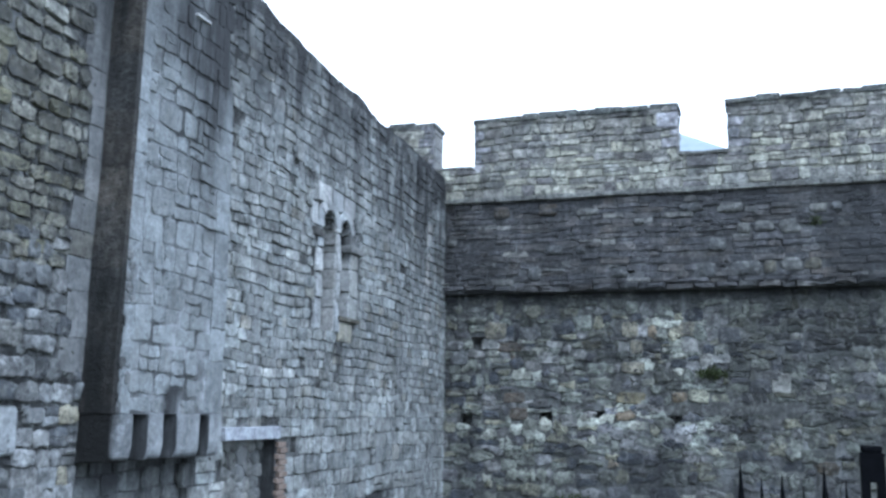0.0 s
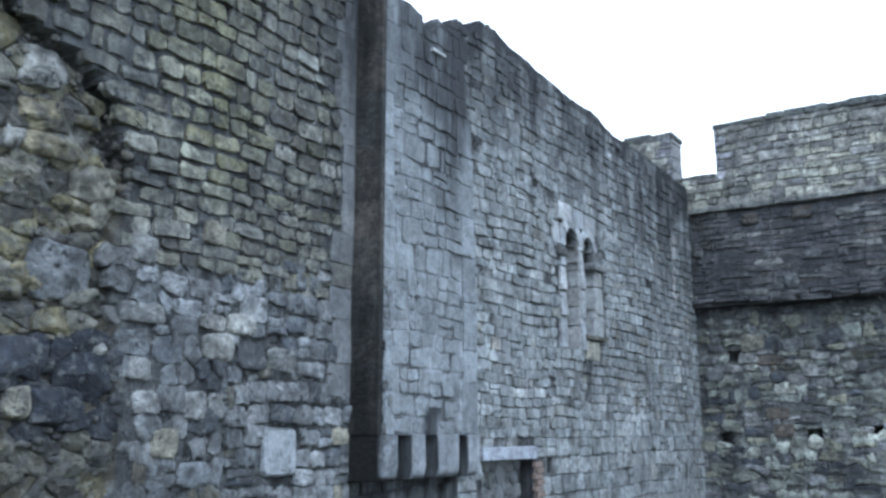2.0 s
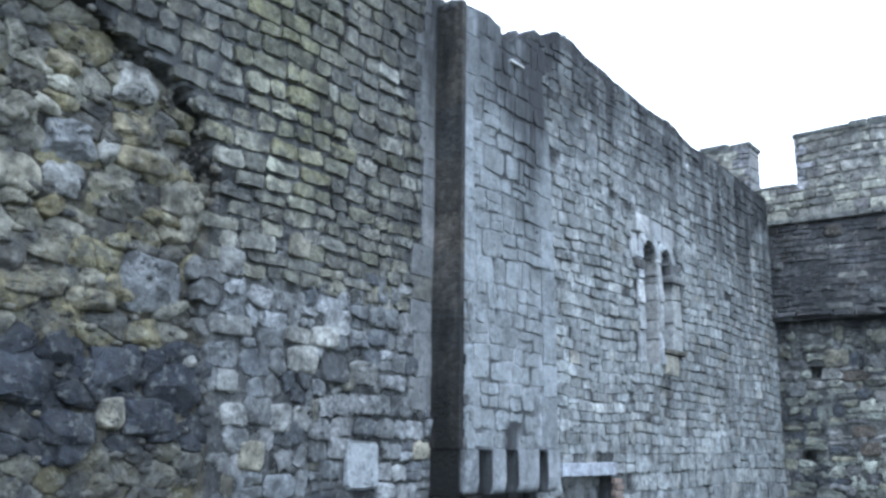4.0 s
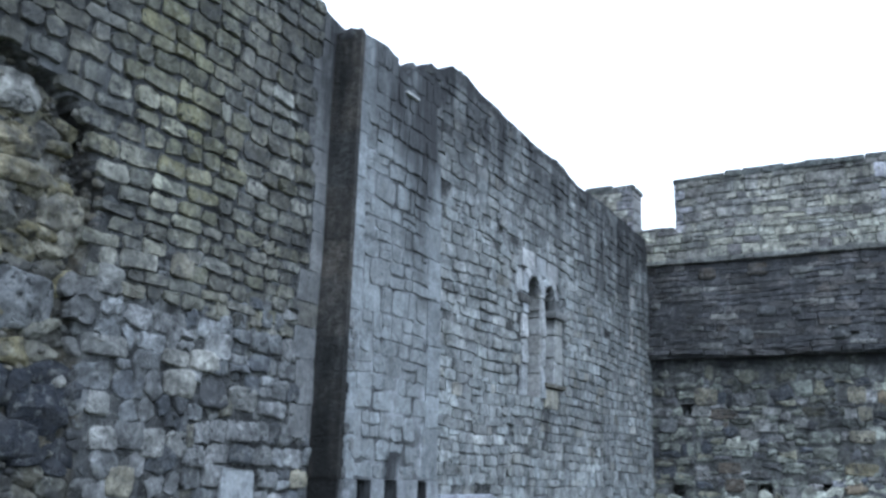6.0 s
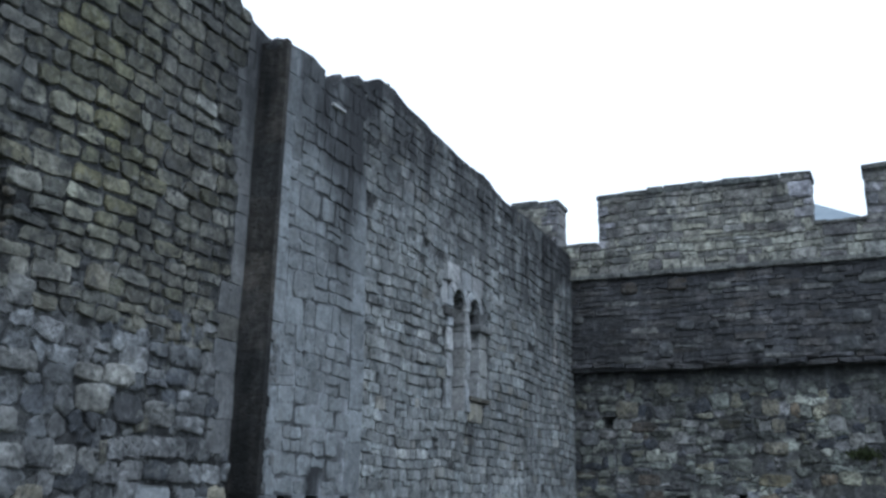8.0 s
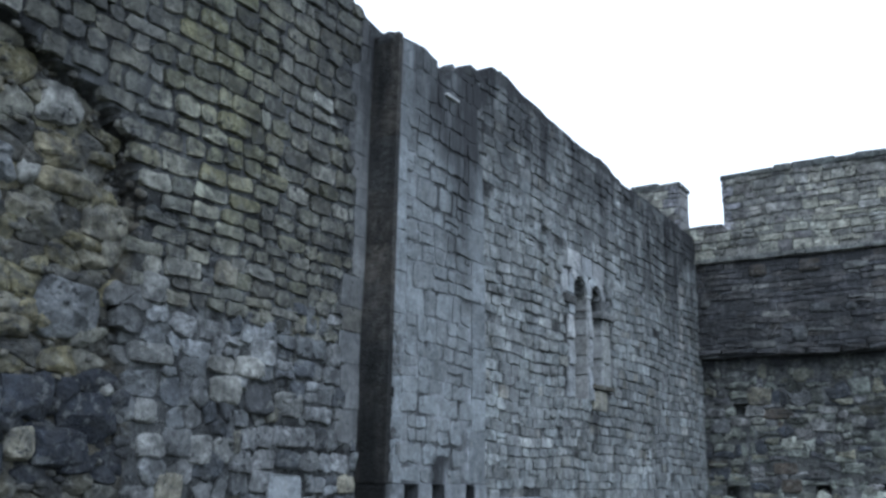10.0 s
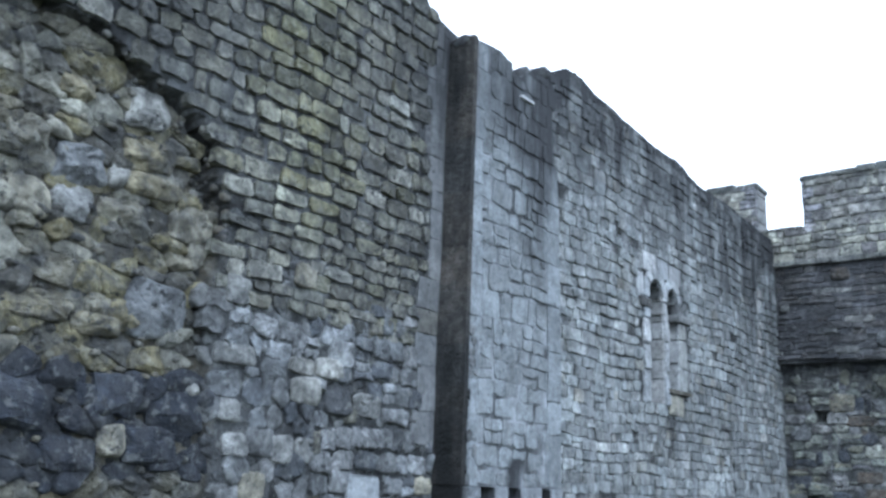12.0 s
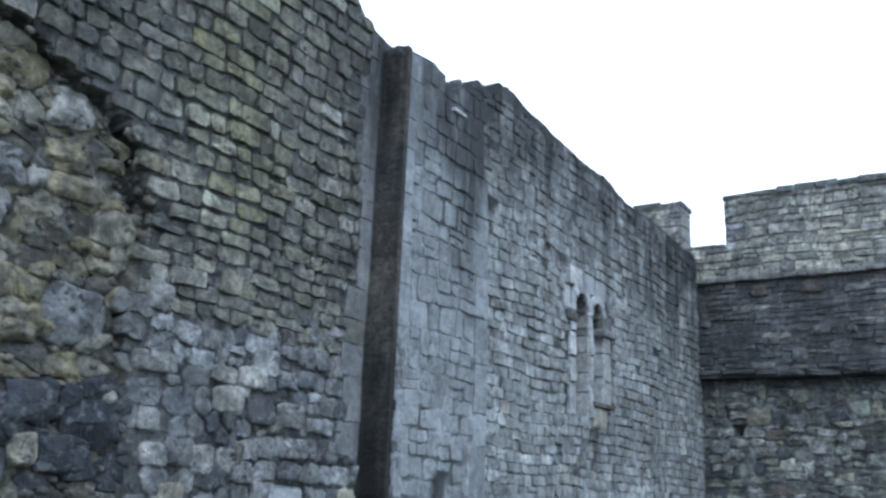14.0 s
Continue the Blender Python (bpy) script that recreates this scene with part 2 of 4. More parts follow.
def boulder(pile, face, poly, height, tone, stain_shade, base=0.0, back=-0.08, facets=6, knock=1.0, rings=(1.0, 0.93, 0.8, 0.62, 0.4, 0.18)):
    """A broken boulder of the core: an uneven outline, steep flanks and a face cut by a few cleft planes."""
    ring0 = []
    for k in range(len(poly)):
        p, q = poly[k], poly[(k + 1) % len(poly)]
        ring0 += [p, ((p[0] + q[0]) / 2, (p[1] + q[1]) / 2)] if math.hypot(q[0] - p[0], q[1] - p[1]) > 0.05 else [p]
    n = len(ring0)
    cu, cz = sum(p[0] for p in ring0) / n, sum(p[1] for p in ring0) / n
    a, b = max(abs(p[0] - cu) for p in ring0) or 1, max(abs(p[1] - cz) for p in ring0) or 1
    seed = rnd.uniform(0, 90)
    planes = [(rnd.uniform(0.85, 1.3), math.cos(t) * rnd.uniform(0.2, 0.8), math.sin(t) * rnd.uniform(0.2, 0.8)) for t in [2 * math.pi * (k + rnd.uniform(-0.3, 0.3)) / facets for k in range(facets)]]
    planes.append((rnd.uniform(0.7, 0.95), rnd.uniform(-0.3, 0.3), rnd.uniform(0.0, 0.5)))
    verts, raw = [face(u, z, base + back) for u, z in ring0], list(ring0)

    def put(u, z, ring):
        x, y = (u - cu) / a, (z - cz) / b
        d = min([0.4 + 4.0 * (1 - ring)] + [p - g * x - h * y for p, g, h in planes])
        d = max(0.08, d) + 0.3 * knock * wobble(u, z, 9.0, seed) + 0.2 * knock * wobble(u, z, 23.0, seed + 4)
        verts.append(face(u, z, base + height * d))
        raw.append((u, z))

    for ring in rings:
        for u, z in ring0:
            k = ring * (1 + 0.24 * wobble(u, z, 7.0, seed + 2))
            put(cu + (u - cu) * k, cz + (z - cz) * k, ring)
    put(cu, cz, 0.0)
    faces = []
    for r in range(len(rings)):
        o = r * n
        faces += [(o + i, o + (i + 1) % n, o + n + (i + 1) % n, o + n + i) for i in range(n)]
    o = len(rings) * n
    faces += [(o + i, o + (i + 1) % n, o + n) for i in range(n)]
    pile.add(verts, faces, tone, [min(1.0, max(0.0, stain_shade(u, z))) for u, z in raw], rnd.random() < 0.25)


def block(u0, u1, z0, z1, gap=0.012, jitter=0.012, cut=0.25):
    """The outline of a roughly squared stone; gap: the joint's half width, or its range."""
    if isinstance(gap, tuple):
        gap = rnd.uniform(*gap)
    u0, u1, z0, z1 = u0 + gap, u1 - gap, z0 + gap, z1 - gap
    c = cut * min(u1 - u0, z1 - z0)
    pts = [(u0 + c, z0), ((u0 + u1) / 2, z0), (u1 - c, z0), (u1, z0 + c), (u1, z1 - c), (u1 - c, z1), ((u0 + u1) / 2, z1), (u0 + c, z1), (u0, z1 - c), (u0, z0 + c)]
    return [(u + rnd.uniform(-jitter, jitter), z + rnd.uniform(-jitter, jitter)) for u, z in pts]


def courses(u0, u1, z0, z1, heights, widths, sway=0.03, seed=0.0, split=0.12, gap=0.012, jitter=0.012, cut=0.25):
    """Outlines of stones laid in wavering courses."""
    out, z = [], z0
    while z < z1:
        h = rnd.uniform(*(heights(z) if callable(heights) else heights))
        u = u0 - rnd.uniform(0, widths[1])
        while u < u1:
            w = rnd.uniform(*widths) * (0.7 if rnd.random() < 0.25 else 1.0)
            a, b = max(u, u0), min(u + w, u1)
            if b - a > 0.06:
                rise = sway * wobble((a + b) / 2, z, 0.7, seed) * 2
                slope = rnd.uniform(-0.012, 0.012)
                pieces = [(z, z + h)]
                if rnd.random() < split and h > 0.13:
                    pieces = [(z, z + h * 0.5), (z + h * 0.5, z + h)]
                for p, q in pieces:
                    out.append([(x, y + rise + slope * (x - a)) for x, y in block(a, b, p, min(q, z1 + 0.02), gap, jitter, cut)])
            u += w
        z += h
    return out


def cells(u0, u1, z0, z1, du, dz, scatter=0.38, gap=0.9, seed=0, drop=0.0):
    """Outlines of random rubble: the cells round scattered points, with their corners rounded off."""
    r = random.Random(seed)
    nu, nz = int((u1 - u0) / du) + 2, int((z1 - z0) / dz) + 2
    seeds = {}
    for i in range(-1, nu + 1):
        for j in range(-1, nz + 1):
            if r.random() < drop:
                continue
            seeds[i, j] = (u0 + (i + 0.5 * (j % 2) + r.uniform(-scatter, scatter)) * du, z0 + (j + r.uniform(-scatter, scatter)) * dz)
    out = []
    for (i, j), (u, z) in seeds.items():
        if not (u0 <= u <= u1 and z0 <= z <= z1):
            continue
        poly = [(u - du, z - dz), (u + du, z - dz), (u + du, z + dz), (u - du, z + dz)]
        for a in range(-2, 3):
            for b in range(-2, 3):
                o = seeds.get((i + a, j + b))
                if o is None or (a == 0 and b == 0):
                    continue
                ou, oz = (o[0] - u) / du, (o[1] - z) / dz
                lim = (ou * ou + oz * oz) / 2
                new_poly = []
                for k in range(len(poly)):
                    p, q = poly[k], poly[(k + 1) % len(poly)]
                    sp = (p[0] - u) / du * ou + (p[1] - z) / dz * oz - lim
                    sq = (q[0] - u) / du * ou + (q[1] - z) / dz * oz - lim
                    if sp <= 0:
                        new_poly.append(p)
                    if sp * sq < 0:
                        f = sp / (sp - sq)
                        new_poly.append((p[0] + f * (q[0] - p[0]), p[1] + f * (q[1] - p[1])))
                poly = new_poly
                if len(poly) < 3:
                    break
            if len(poly) < 3:
                break
        if len(poly) < 3:
            continue
        k = gap * r.uniform(0.94, 1.04)
        poly = [(u + (p[0] - u) * k, z + (p[1] - z) * k) for p in poly]
        soft = []
        for a in range(len(poly)):
            p, q = poly[a], poly[(a + 1) % len(poly)]
            if math.hypot(q[0] - p[0], q[1] - p[1]) < 0.02:
                soft.append(((p[0] + q[0]) / 2, (p[1] + q[1]) / 2))
                continue
            soft += [(p[0] + f * (q[0] - p[0]), p[1] + f * (q[1] - p[1])) for f in (0.24, 0.76)]
        out.append(soft)
    return out


def patchy(tone, u, z, scale=1.1, amount=0.55, seed=50.0):
    """The same stone in a paler or a sootier stretch of the wall."""
    k = 1 + amount * (wobble(u, z, scale, seed) + 0.5 * wobble(u, z, scale * 2.3, seed + 9))
    return tuple(c * max(0.35, k) for c in tone)


def middle(poly):
    return sum(p[0] for p in poly) / len(poly), sum(p[1] for p in poly) / len(poly)


def inside(u, z, box):
    return box[0] < u < box[1] and box[2] < z < box[3]


def palette(*choices):
    """A stone's colour: weighted choices of (weight, r, g, b), each varied a little."""
    pick = rnd.random() * sum(c[0] for c in choices)
    for w, r, g, b in choices:
        pick -= w
        if pick <= 0:
            break
    k, warm = rnd.uniform(0.78, 1.2), rnd.uniform(-0.02, 0.02)
    return (r * k * (1 + warm), g * k, b * k * (1 - warm))


def core(name, face, us, zs, top, depth, thick, holes, parent, tone, stain_shade=lambda u, z: 0.0, rough=0.015):
    """The wall's own mass behind its stones, with mortar showing: a solid of given thickness with holes through or into it.
    holes: (u0, u1, z0, z1, how deep)."""
    us = sorted({round(u, 4) for u in list(us) + [h[k] for h in holes for k in (0, 1)]})
    zs = sorted({round(z, 4) for z in list(zs) + [h[k] for h in holes for k in (2, 3)]})
    verts, faces, index, tones, stains = [], [], {}, [], []

    def vert(u, z, layer):
        key = (u, z, layer)
        if key not in index:
            zz = min(z, top(u))
            if layer == "back":
                d = -thick
            else:
                d = depth(u, zz) + rough * wobble(u, zz, 9.0, 3.3) - (layer if isinstance(layer, float) else 0.0)
            index[key] = len(verts)
            verts.append(face(u, zz, d))
            tones.append(tone(u, zz))
            stains.append(stain_shade(u, zz))
        return index[key]

    def layer_of(i, j):
        if i < 0 or j < 0 or i >= len(us) - 1 or j >= len(zs) - 1:
            return "back"
        u, z = (us[i] + us[i + 1]) / 2, (zs[j] + zs[j + 1]) / 2
        if zs[j] >= max(top(us[i]), top(us[i + 1])):
            return "back"
        for h in holes:
            if inside(u, z, h):
                return float(h[4])
        return 0.0

    for i in range(len(us) - 1):
        for j in range(len(zs) - 1):
            a = layer_of(i, j)
            u0, u1, z0, z1 = us[i], us[i + 1], zs[j], zs[j + 1]
            if a != "back":
                faces.append((vert(u0, z0, a), vert(u1, z0, a), vert(u1, z1, a), vert(u0, z1, a)))
                faces.append((vert(u0, z0, "back"), vert(u0, z1, "back"), vert(u1, z1, "back"), vert(u1, z0, "back")))
            for di, dj, p, q in ((1, 0, (u1, z0), (u1, z1)), (0, 1, (u1, z1), (u0, z1))):
                b = layer_of(i + di, j + dj)
                if a != b:
                    faces.append((vert(*p, a), vert(*p, b), vert(*q, b), vert(*q, a)))
            for di, dj, p, q in ((-1, 0, (u0, z1), (u0, z0)), (0, -1, (u0, z0), (u1, z0))):
                if (i + di < 0 or j + dj < 0) and a != "back":
                    faces.append((vert(*p, a), vert(*p, "back"), vert(*q, "back"), vert(*q, a)))
    faces = [f for f in faces if len(set(f)) == 4]
    return mesh_object(name, verts, faces, MORTAR, parent, tones, stains, smooth=False)


def steps(a, b, d):
    n = max(1, round((b - a) / d))
    return [a + (b - a) * k / n for k in range(n + 1)]


def box_mesh(bm, x0, x1, y0, y1, z0, z1, bevel=0.0, jitter=0.0):
    m = Matrix.LocRotScale(((x0 + x1) / 2, (y0 + y1) / 2, (z0 + z1) / 2), None, (x1 - x0, y1 - y0, z1 - z0))
    made = bmesh.ops.create_cube(bm, size=1, matrix=m)["verts"]
    for v in made:
        v.co += Vector([rnd.uniform(-jitter, jitter) for _ in range(3)])
    if bevel:
        edges = list({e for v in made for e in v.link_edges})
        bmesh.ops.bevel(bm, geom=edges, offset=bevel, segments=2, affect="EDGES", profile=0.6)
    return bm


def toned(bm_object, tone, stain_shade=lambda p: 0.0):
    me = bm_object.data
    a = me.attributes.new("tone", "FLOAT_COLOR", "POINT")
    a.data.foreach_set("color", np.array([(*(tone(v.co) if callable(tone) else tone), 1.0) for v in me.vertices]).ravel())
    s = me.attributes.new("stain_shade", "FLOAT", "POINT")
    s.data.foreach_set("value", [stain_shade(v.co) for v in me.vertices])
    return bm_object


def lump(pile, at, size, tone, stain_shade=0.0, fine=1):
    """A loose rounded stone."""
    bm = bmesh.new()
    bmesh.ops.create_icosphere(bm, subdivisions=fine, radius=1.0)
    seed = rnd.uniform(0, 99)
    verts = []
    for v in bm.verts:
        k = 1 + 0.35 * noise.noise(v.co * 1.4 + Vector((seed, 0, 0)))
        p = [max(-0.92, min(0.92, c * k)) for c in v.co]
        verts.append(tuple(at[i] + p[i] * size[i] for i in range(3)))
    faces = [tuple(v.index for v in f.verts) for f in bm.faces]
    bm.free()
    pile.add(verts, faces, tone, [stain_shade] * len(verts), True)


# ---- ground ----
bm = bmesh.new()
bmesh.ops.create_grid(bm, x_segments=40, y_segments=40, size=1500)
ground = part("ground", bm, GRASS, None)
tagged(ground, "trodden grass and earth below the castle walls", "ground", kind="structure")

# ---- west wall ----
wall_west = tagged(new("wall_west"), "ruined limestone rubble and ashlar wall with ragged top", "wall", kind="structure")
WEST_TOP = [(-1, 6.95), (4.0, 6.80), (6.66, 6.60), (6.74, 6.39), (7.2, 6.27), (8.0, 6.15), (8.85, 6.34), (9.05, 6.6), (9.3, 6.66), (9.45, 6.8), (9.9, 6.82), (10.3, 6.73), (11.0, 6.7), (11.6, 6.66), (12.3, 6.61), (12.9, 6.62), (13.2, 6.59), (13.45, 6.54), (13.8, 6.47), (15.1, 6.49), (16.8, 6.39), (19, 6.37)]
CRACK = [(0.0, 4.5), (1.74, 4.51), (2.48, 4.41), (3.06, 4.37), (3.31, 4.4), (3.56, 4.5), (3.68, 4.46), (3.79, 4.38), (3.9, 4.32), (4.09, 4.34), (4.22, 4.21), (4.27, 4.09), (4.38, 3.98), (4.42, 3.8), (4.5, 3.55), (4.64, 3.2), (4.7, 2.5), (4.85, 1.2), (4.98, -1.0)]
WIN_1, WIN_2 = (11.8, 12.27, 2.86, 4.36), (12.42, 12.79, 3.08, 4.36)
DOOR = (9.5, 10.72, -0.2, 1.4)
SOCKETS = [(11.16, 11.3, 1.2, 1.42), (16.46, 16.57, 0.82, 1.14), (10.9, 11.02, 4.98, 5.08)]


def broken(u, z):
    """Left of the crack, where the facing has fallen and the core shows."""
    return z < 4.95 and u < line(CRACK, z)


def west_depth(u, z):
    if z < 4.95:
        gone = (line(CRACK, z) - u) / 0.06
        notch = 0.08 * max(0.0, 1 - abs(line(CRACK, z) - u - 0.09) / 0.11) * min(1.0, max(0.0, (z - 3.2) / 0.35))
        return -0.034 - notch - 0.13 * min(1.0, max(0.0, gone)) * min(1.0, max(0.25, (z - 1.2) / 2.4))
    return -0.036 if u < 7 else -0.028


def west_stain_shade(u, z):
    if u < 7.1:
        right = 0.75 * max(0.0, 1 - abs(u - 6.95) / 0.33) * min(1, max(0, (z - 3.0) / 2.5))
        low = 0.3 * max(0.0, wobble(u, z, 0.9, 7.0)) + 0.6 * max(0.0, wobble(u, z, 2.6, 17.0) - 0.05) + 0.2 * min(1.0, max(0.0, (z - 4.2) / 1.2))
        return right + low + line([(4.8, 0.12), (5.6, 0.0)], u)
    reach = 1.9 + 1.5 * wobble(u, 0.0, 1.3, 2.0) + 0.8 * wobble(u, 0.0, 4.0, 2.0) + (0.6 if u > 14.0 else 0.0)
    fall = max(0.0, 1 - (line(WEST_TOP, u) - z) / max(0.4, reach))
    # shade below the corbelled stack, put into the wall's colour
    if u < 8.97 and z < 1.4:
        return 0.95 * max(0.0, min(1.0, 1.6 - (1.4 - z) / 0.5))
    if 13.6 < u < 14.85 and z < 0.45 + 0.15 * (u - 13.6):
        return 0.85
    # far reveal of the blocked opening, its shade painted on as near black
    if inside(u, z, (10.6, 10.8, -1.0, 1.395)):
        return 0.95
    if inside(u, z, (12.38, 12.78, 2.15, 2.74)):
        return 0.7
    if abs(u - 16.4) < 0.13 and 2.6 < z < 5.3:
        return 0.22
    column = max(0.0, wobble(u, z * 0.1, 2.2, 5.0)) * 0.75 + 0.45 * max(0.0, wobble(u, z * 0.06, 6.0, 51.0)) * min(1.0, max(0.0, (z - 3.2) / 2.0))
    corner = 0.28 * min(1, max(0, (u - 13.5) / 2.5)) * min(1, max(0, (z - 1.5) / 3))
    return 0.84 * (1.12 * fall * (1 + 0.7 * wobble(u, z, 1.9, 23.0)) + column * (0.4 + 0.6 * min(1, max(0, (z - 2) / 4))) + 0.6 * corner)


def bedding(u, z):
    """Mortar of the small courses: flush and pale, washed out and black in stretches."""
    k = min(1.0, max(0.0, 0.5 + 1.8 * wobble(u, z, 2.3, 61.0) + 0.8 * wobble(u, z, 0.6, 63.0)))
    return tuple(c * (0.2 + 0.8 * k) for c in (0.42, 0.435, 0.445))


west_holes = [(*WIN_1, 0.55), (11.84, 12.23, 4.36, 4.5, 0.55), (11.93, 12.14, 4.5, 4.58, 0.55),
              (*WIN_2, 0.55), (12.46, 12.75, 4.36, 4.48, 0.55), (12.53, 12.68, 4.48, 4.55, 0.55), (*DOOR, 0.17), *((*h, 0.2) for h in SOCKETS), (7.0, 8.84, -0.2, 1.31, 0.1)]
# core beside the crack is near black: the crack's shade is in its colour
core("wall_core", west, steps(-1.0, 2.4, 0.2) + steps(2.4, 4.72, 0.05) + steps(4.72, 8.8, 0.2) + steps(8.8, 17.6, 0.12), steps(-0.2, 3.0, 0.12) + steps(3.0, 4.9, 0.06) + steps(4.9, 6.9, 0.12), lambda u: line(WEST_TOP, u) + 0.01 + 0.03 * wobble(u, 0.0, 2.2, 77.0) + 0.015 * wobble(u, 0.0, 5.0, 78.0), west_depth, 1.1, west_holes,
     wall_west, lambda u, z: (0.15, 0.135, 0.1) if broken(u + (0.16 if z > 3.35 else 0.0), z) else (0.06, 0.056, 0.05) if broken(u, z) else tuple(c * line([(2.6, 0.38), (3.3, 0.34)], z) for c in bedding(u, z)) if u < 7 else bedding(u, z), west_stain_shade)

near_pile, far_pile, dressed = Pile(), Pile(), Pile()
HUES = {"rust": (0.21, 0.165, 0.11), "brown": (0.17, 0.145, 0.12), "grey": (0.25, 0.26, 0.27), "white": (0.46, 0.46, 0.43), "ochre": (0.31, 0.28, 0.19), "cream": (0.36, 0.34, 0.27), "yellow": (0.335, 0.305, 0.21), "flint": (0.052, 0.06, 0.08), "pale": (0.38, 0.385, 0.375), "dark": (0.13, 0.135, 0.145)}
# the largest stones of the bared core, and the palest of the facing: middle and half size
CORE_STONES = [("white", 3.74, 4.22, 0.17, 0.15), ("ochre", 3.82, 3.89, 0.22, 0.12), ("ochre", 3.84, 3.67, 0.22, 0.09), ("cream", 4.2, 3.47, 0.19, 0.13), ("cream", 2.91, 3.77, 0.14, 0.13), ("grey", 3.28, 3.67, 0.18, 0.14),
               ("white", 3.58, 3.67, 0.09, 0.08), ("cream", 3.61, 3.45, 0.15, 0.1), ("pale", 3.26, 3.4, 0.14, 0.12), ("cream", 2.96, 3.37, 0.14, 0.13), ("ochre", 3.2, 4.21, 0.13, 0.09),
               ("yellow", 3.09, 2.7, 0.24, 0.09), ("yellow", 3.51, 2.63, 0.16, 0.07), ("grey", 3.95, 2.8, 0.24, 0.2), ("flint", 3.03, 2.12, 0.24, 0.18), ("flint", 3.71, 2.19, 0.17, 0.14), ("flint", 4.18, 2.1, 0.22, 0.16),
               ("flint", 4.0, 1.88, 0.2, 0.12), ("flint", 3.35, 2.3, 0.12, 0.1), ("flint", 3.41, 1.8, 0.19, 0.11), ("cream", 3.7, 1.9, 0.1, 0.11), ("white", 4.29, 2.3, 0.07, 0.06)]
FACING_STONES = [("pale", 4.6, 3.06, 0.14, 0.11), ("cream", 5.3, 3.31, 0.12, 0.1), ("pale", 4.64, 2.58, 0.2, 0.08), ("white", 5.32, 2.58, 0.14, 0.07), ("white", 5.64, 2.59, 0.16, 0.09), ("white", 5.4, 2.38, 0.17, 0.12),
                 ("dark", 5.77, 2.34, 0.16, 0.12), ("pale", 6.14, 2.33, 0.17, 0.11), ("pale", 4.62, 2.17, 0.11, 0.09), ("pale", 4.7, 1.93, 0.12, 0.09), ("pale", 5.16, 1.92, 0.11, 0.11), ("pale", 5.41, 1.92, 0.11, 0.1), ("cream", 4.91, 1.63, 0.13, 0.11)]


def taken(u, z, spots, spare=0.06):
    return any(((u - p[1]) / (p[3] + spare)) ** 2 + ((z - p[2]) / (p[4] + spare)) ** 2 < 1 for p in spots)


def lobed(u, z, a, b, n=12, power=0.72):
    """A rounded outline between an oval and a box, a little uneven."""
    out = []
    for i in range(n):
        t = 2 * math.pi * (i + 0.5) / n
        c, d, k = math.cos(t), math.sin(t), rnd.uniform(0.9, 1.08)
        out.append((u + a * k * math.copysign(abs(c) ** power, c), z + b * k * math.copysign(abs(d) ** power, d)))
    return out


# upright stones beside the chimney, their toothing and heights
NEAR_QUOINS, z = [], 2.05
while z < 6.25:
    h = rnd.uniform(0.17, 0.46)
    NEAR_QUOINS.append((6.89 - rnd.choice((0, 0.0, 0.03, 0.07, 0.13)), z, min(z + h, 6.3)))
    z += h


def by_quoin(u, z):
    return any(u > a - 0.02 and p < z < q for a, p, q in NEAR_QUOINS)


# squared facing above, coursed rubble below
for poly in courses(-1.0, 6.88, 2.95, 6.6, lambda z: (0.105, 0.165) if z < 4.3 else (0.125, 0.195), (0.17, 0.39), 0.07, 1.0, 0.0, (0.005, 0.016), 0.015, 0.2):
    u, z = middle(poly)
    if broken(u - 0.04, z) or z > line(WEST_TOP, u) - 0.05 or by_quoin(u, z) or taken(u, z, FACING_STONES, 0.025):
        continue
    tone = palette((5, 0.33, 0.325, 0.268), (3, 0.26, 0.26, 0.228), (1.2, 0.29, 0.285, 0.21), (2.2, 0.42, 0.42, 0.375), (1, 0.19, 0.19, 0.17))
    moss = max(0.0, 1 - abs(u - 5.15 - 0.25 * wobble(0, z, 1.5, 1.0)) / 0.7) * min(1.0, max(0.0, (z - 3.4) / 0.8)) * rnd.uniform(0.5, 0.9)
    tone = (tone[0] * (1 - 0.1 * moss), tone[1] * (1 - 0.11 * moss), tone[2] * (1 - 0.44 * moss))
    stone(near_pile, west, poly, rnd.uniform(0.008, 0.03), patchy(tone, u, z), west_stain_shade, base=-0.028)
for poly in courses(3.2, 5.5, 0.2, 3.06, (0.13, 0.25), (0.13, 0.36), 0.13, 5.0, 0.12, 0.005, 0.024, 0.26) + courses(5.5, 7.08, 0.2, 3.06, (0.14, 0.23), (0.14, 0.32), 0.13, 5.0, 0.15, 0.003, 0.016, 0.14):
    u, z = middle(poly)
    if broken(u, z) or inside(u, z, (5.88, 6.38, 1.3, 1.8)) or by_quoin(u, z) or taken(u, z, FACING_STONES, 0.025):
        continue
    tone = palette((5, 0.35, 0.365, 0.38), (2, 0.2, 0.215, 0.24), (3, 0.47, 0.485, 0.5), (0.8, 0.36, 0.345, 0.28))
    rough_stone(near_pile, west, poly, rnd.uniform(0.01, 0.036), patchy(tuple(c * (line([(1.5, 0.62), (2.2, 0.85), (2.6, 1.0)], z) if u < 5.7 else 1.0) for c in tone), u, z, 1.6), west_stain_shade, base=-0.03, flat=0.9, knock=0.3, rings=(1.0, 0.92, 0.6))
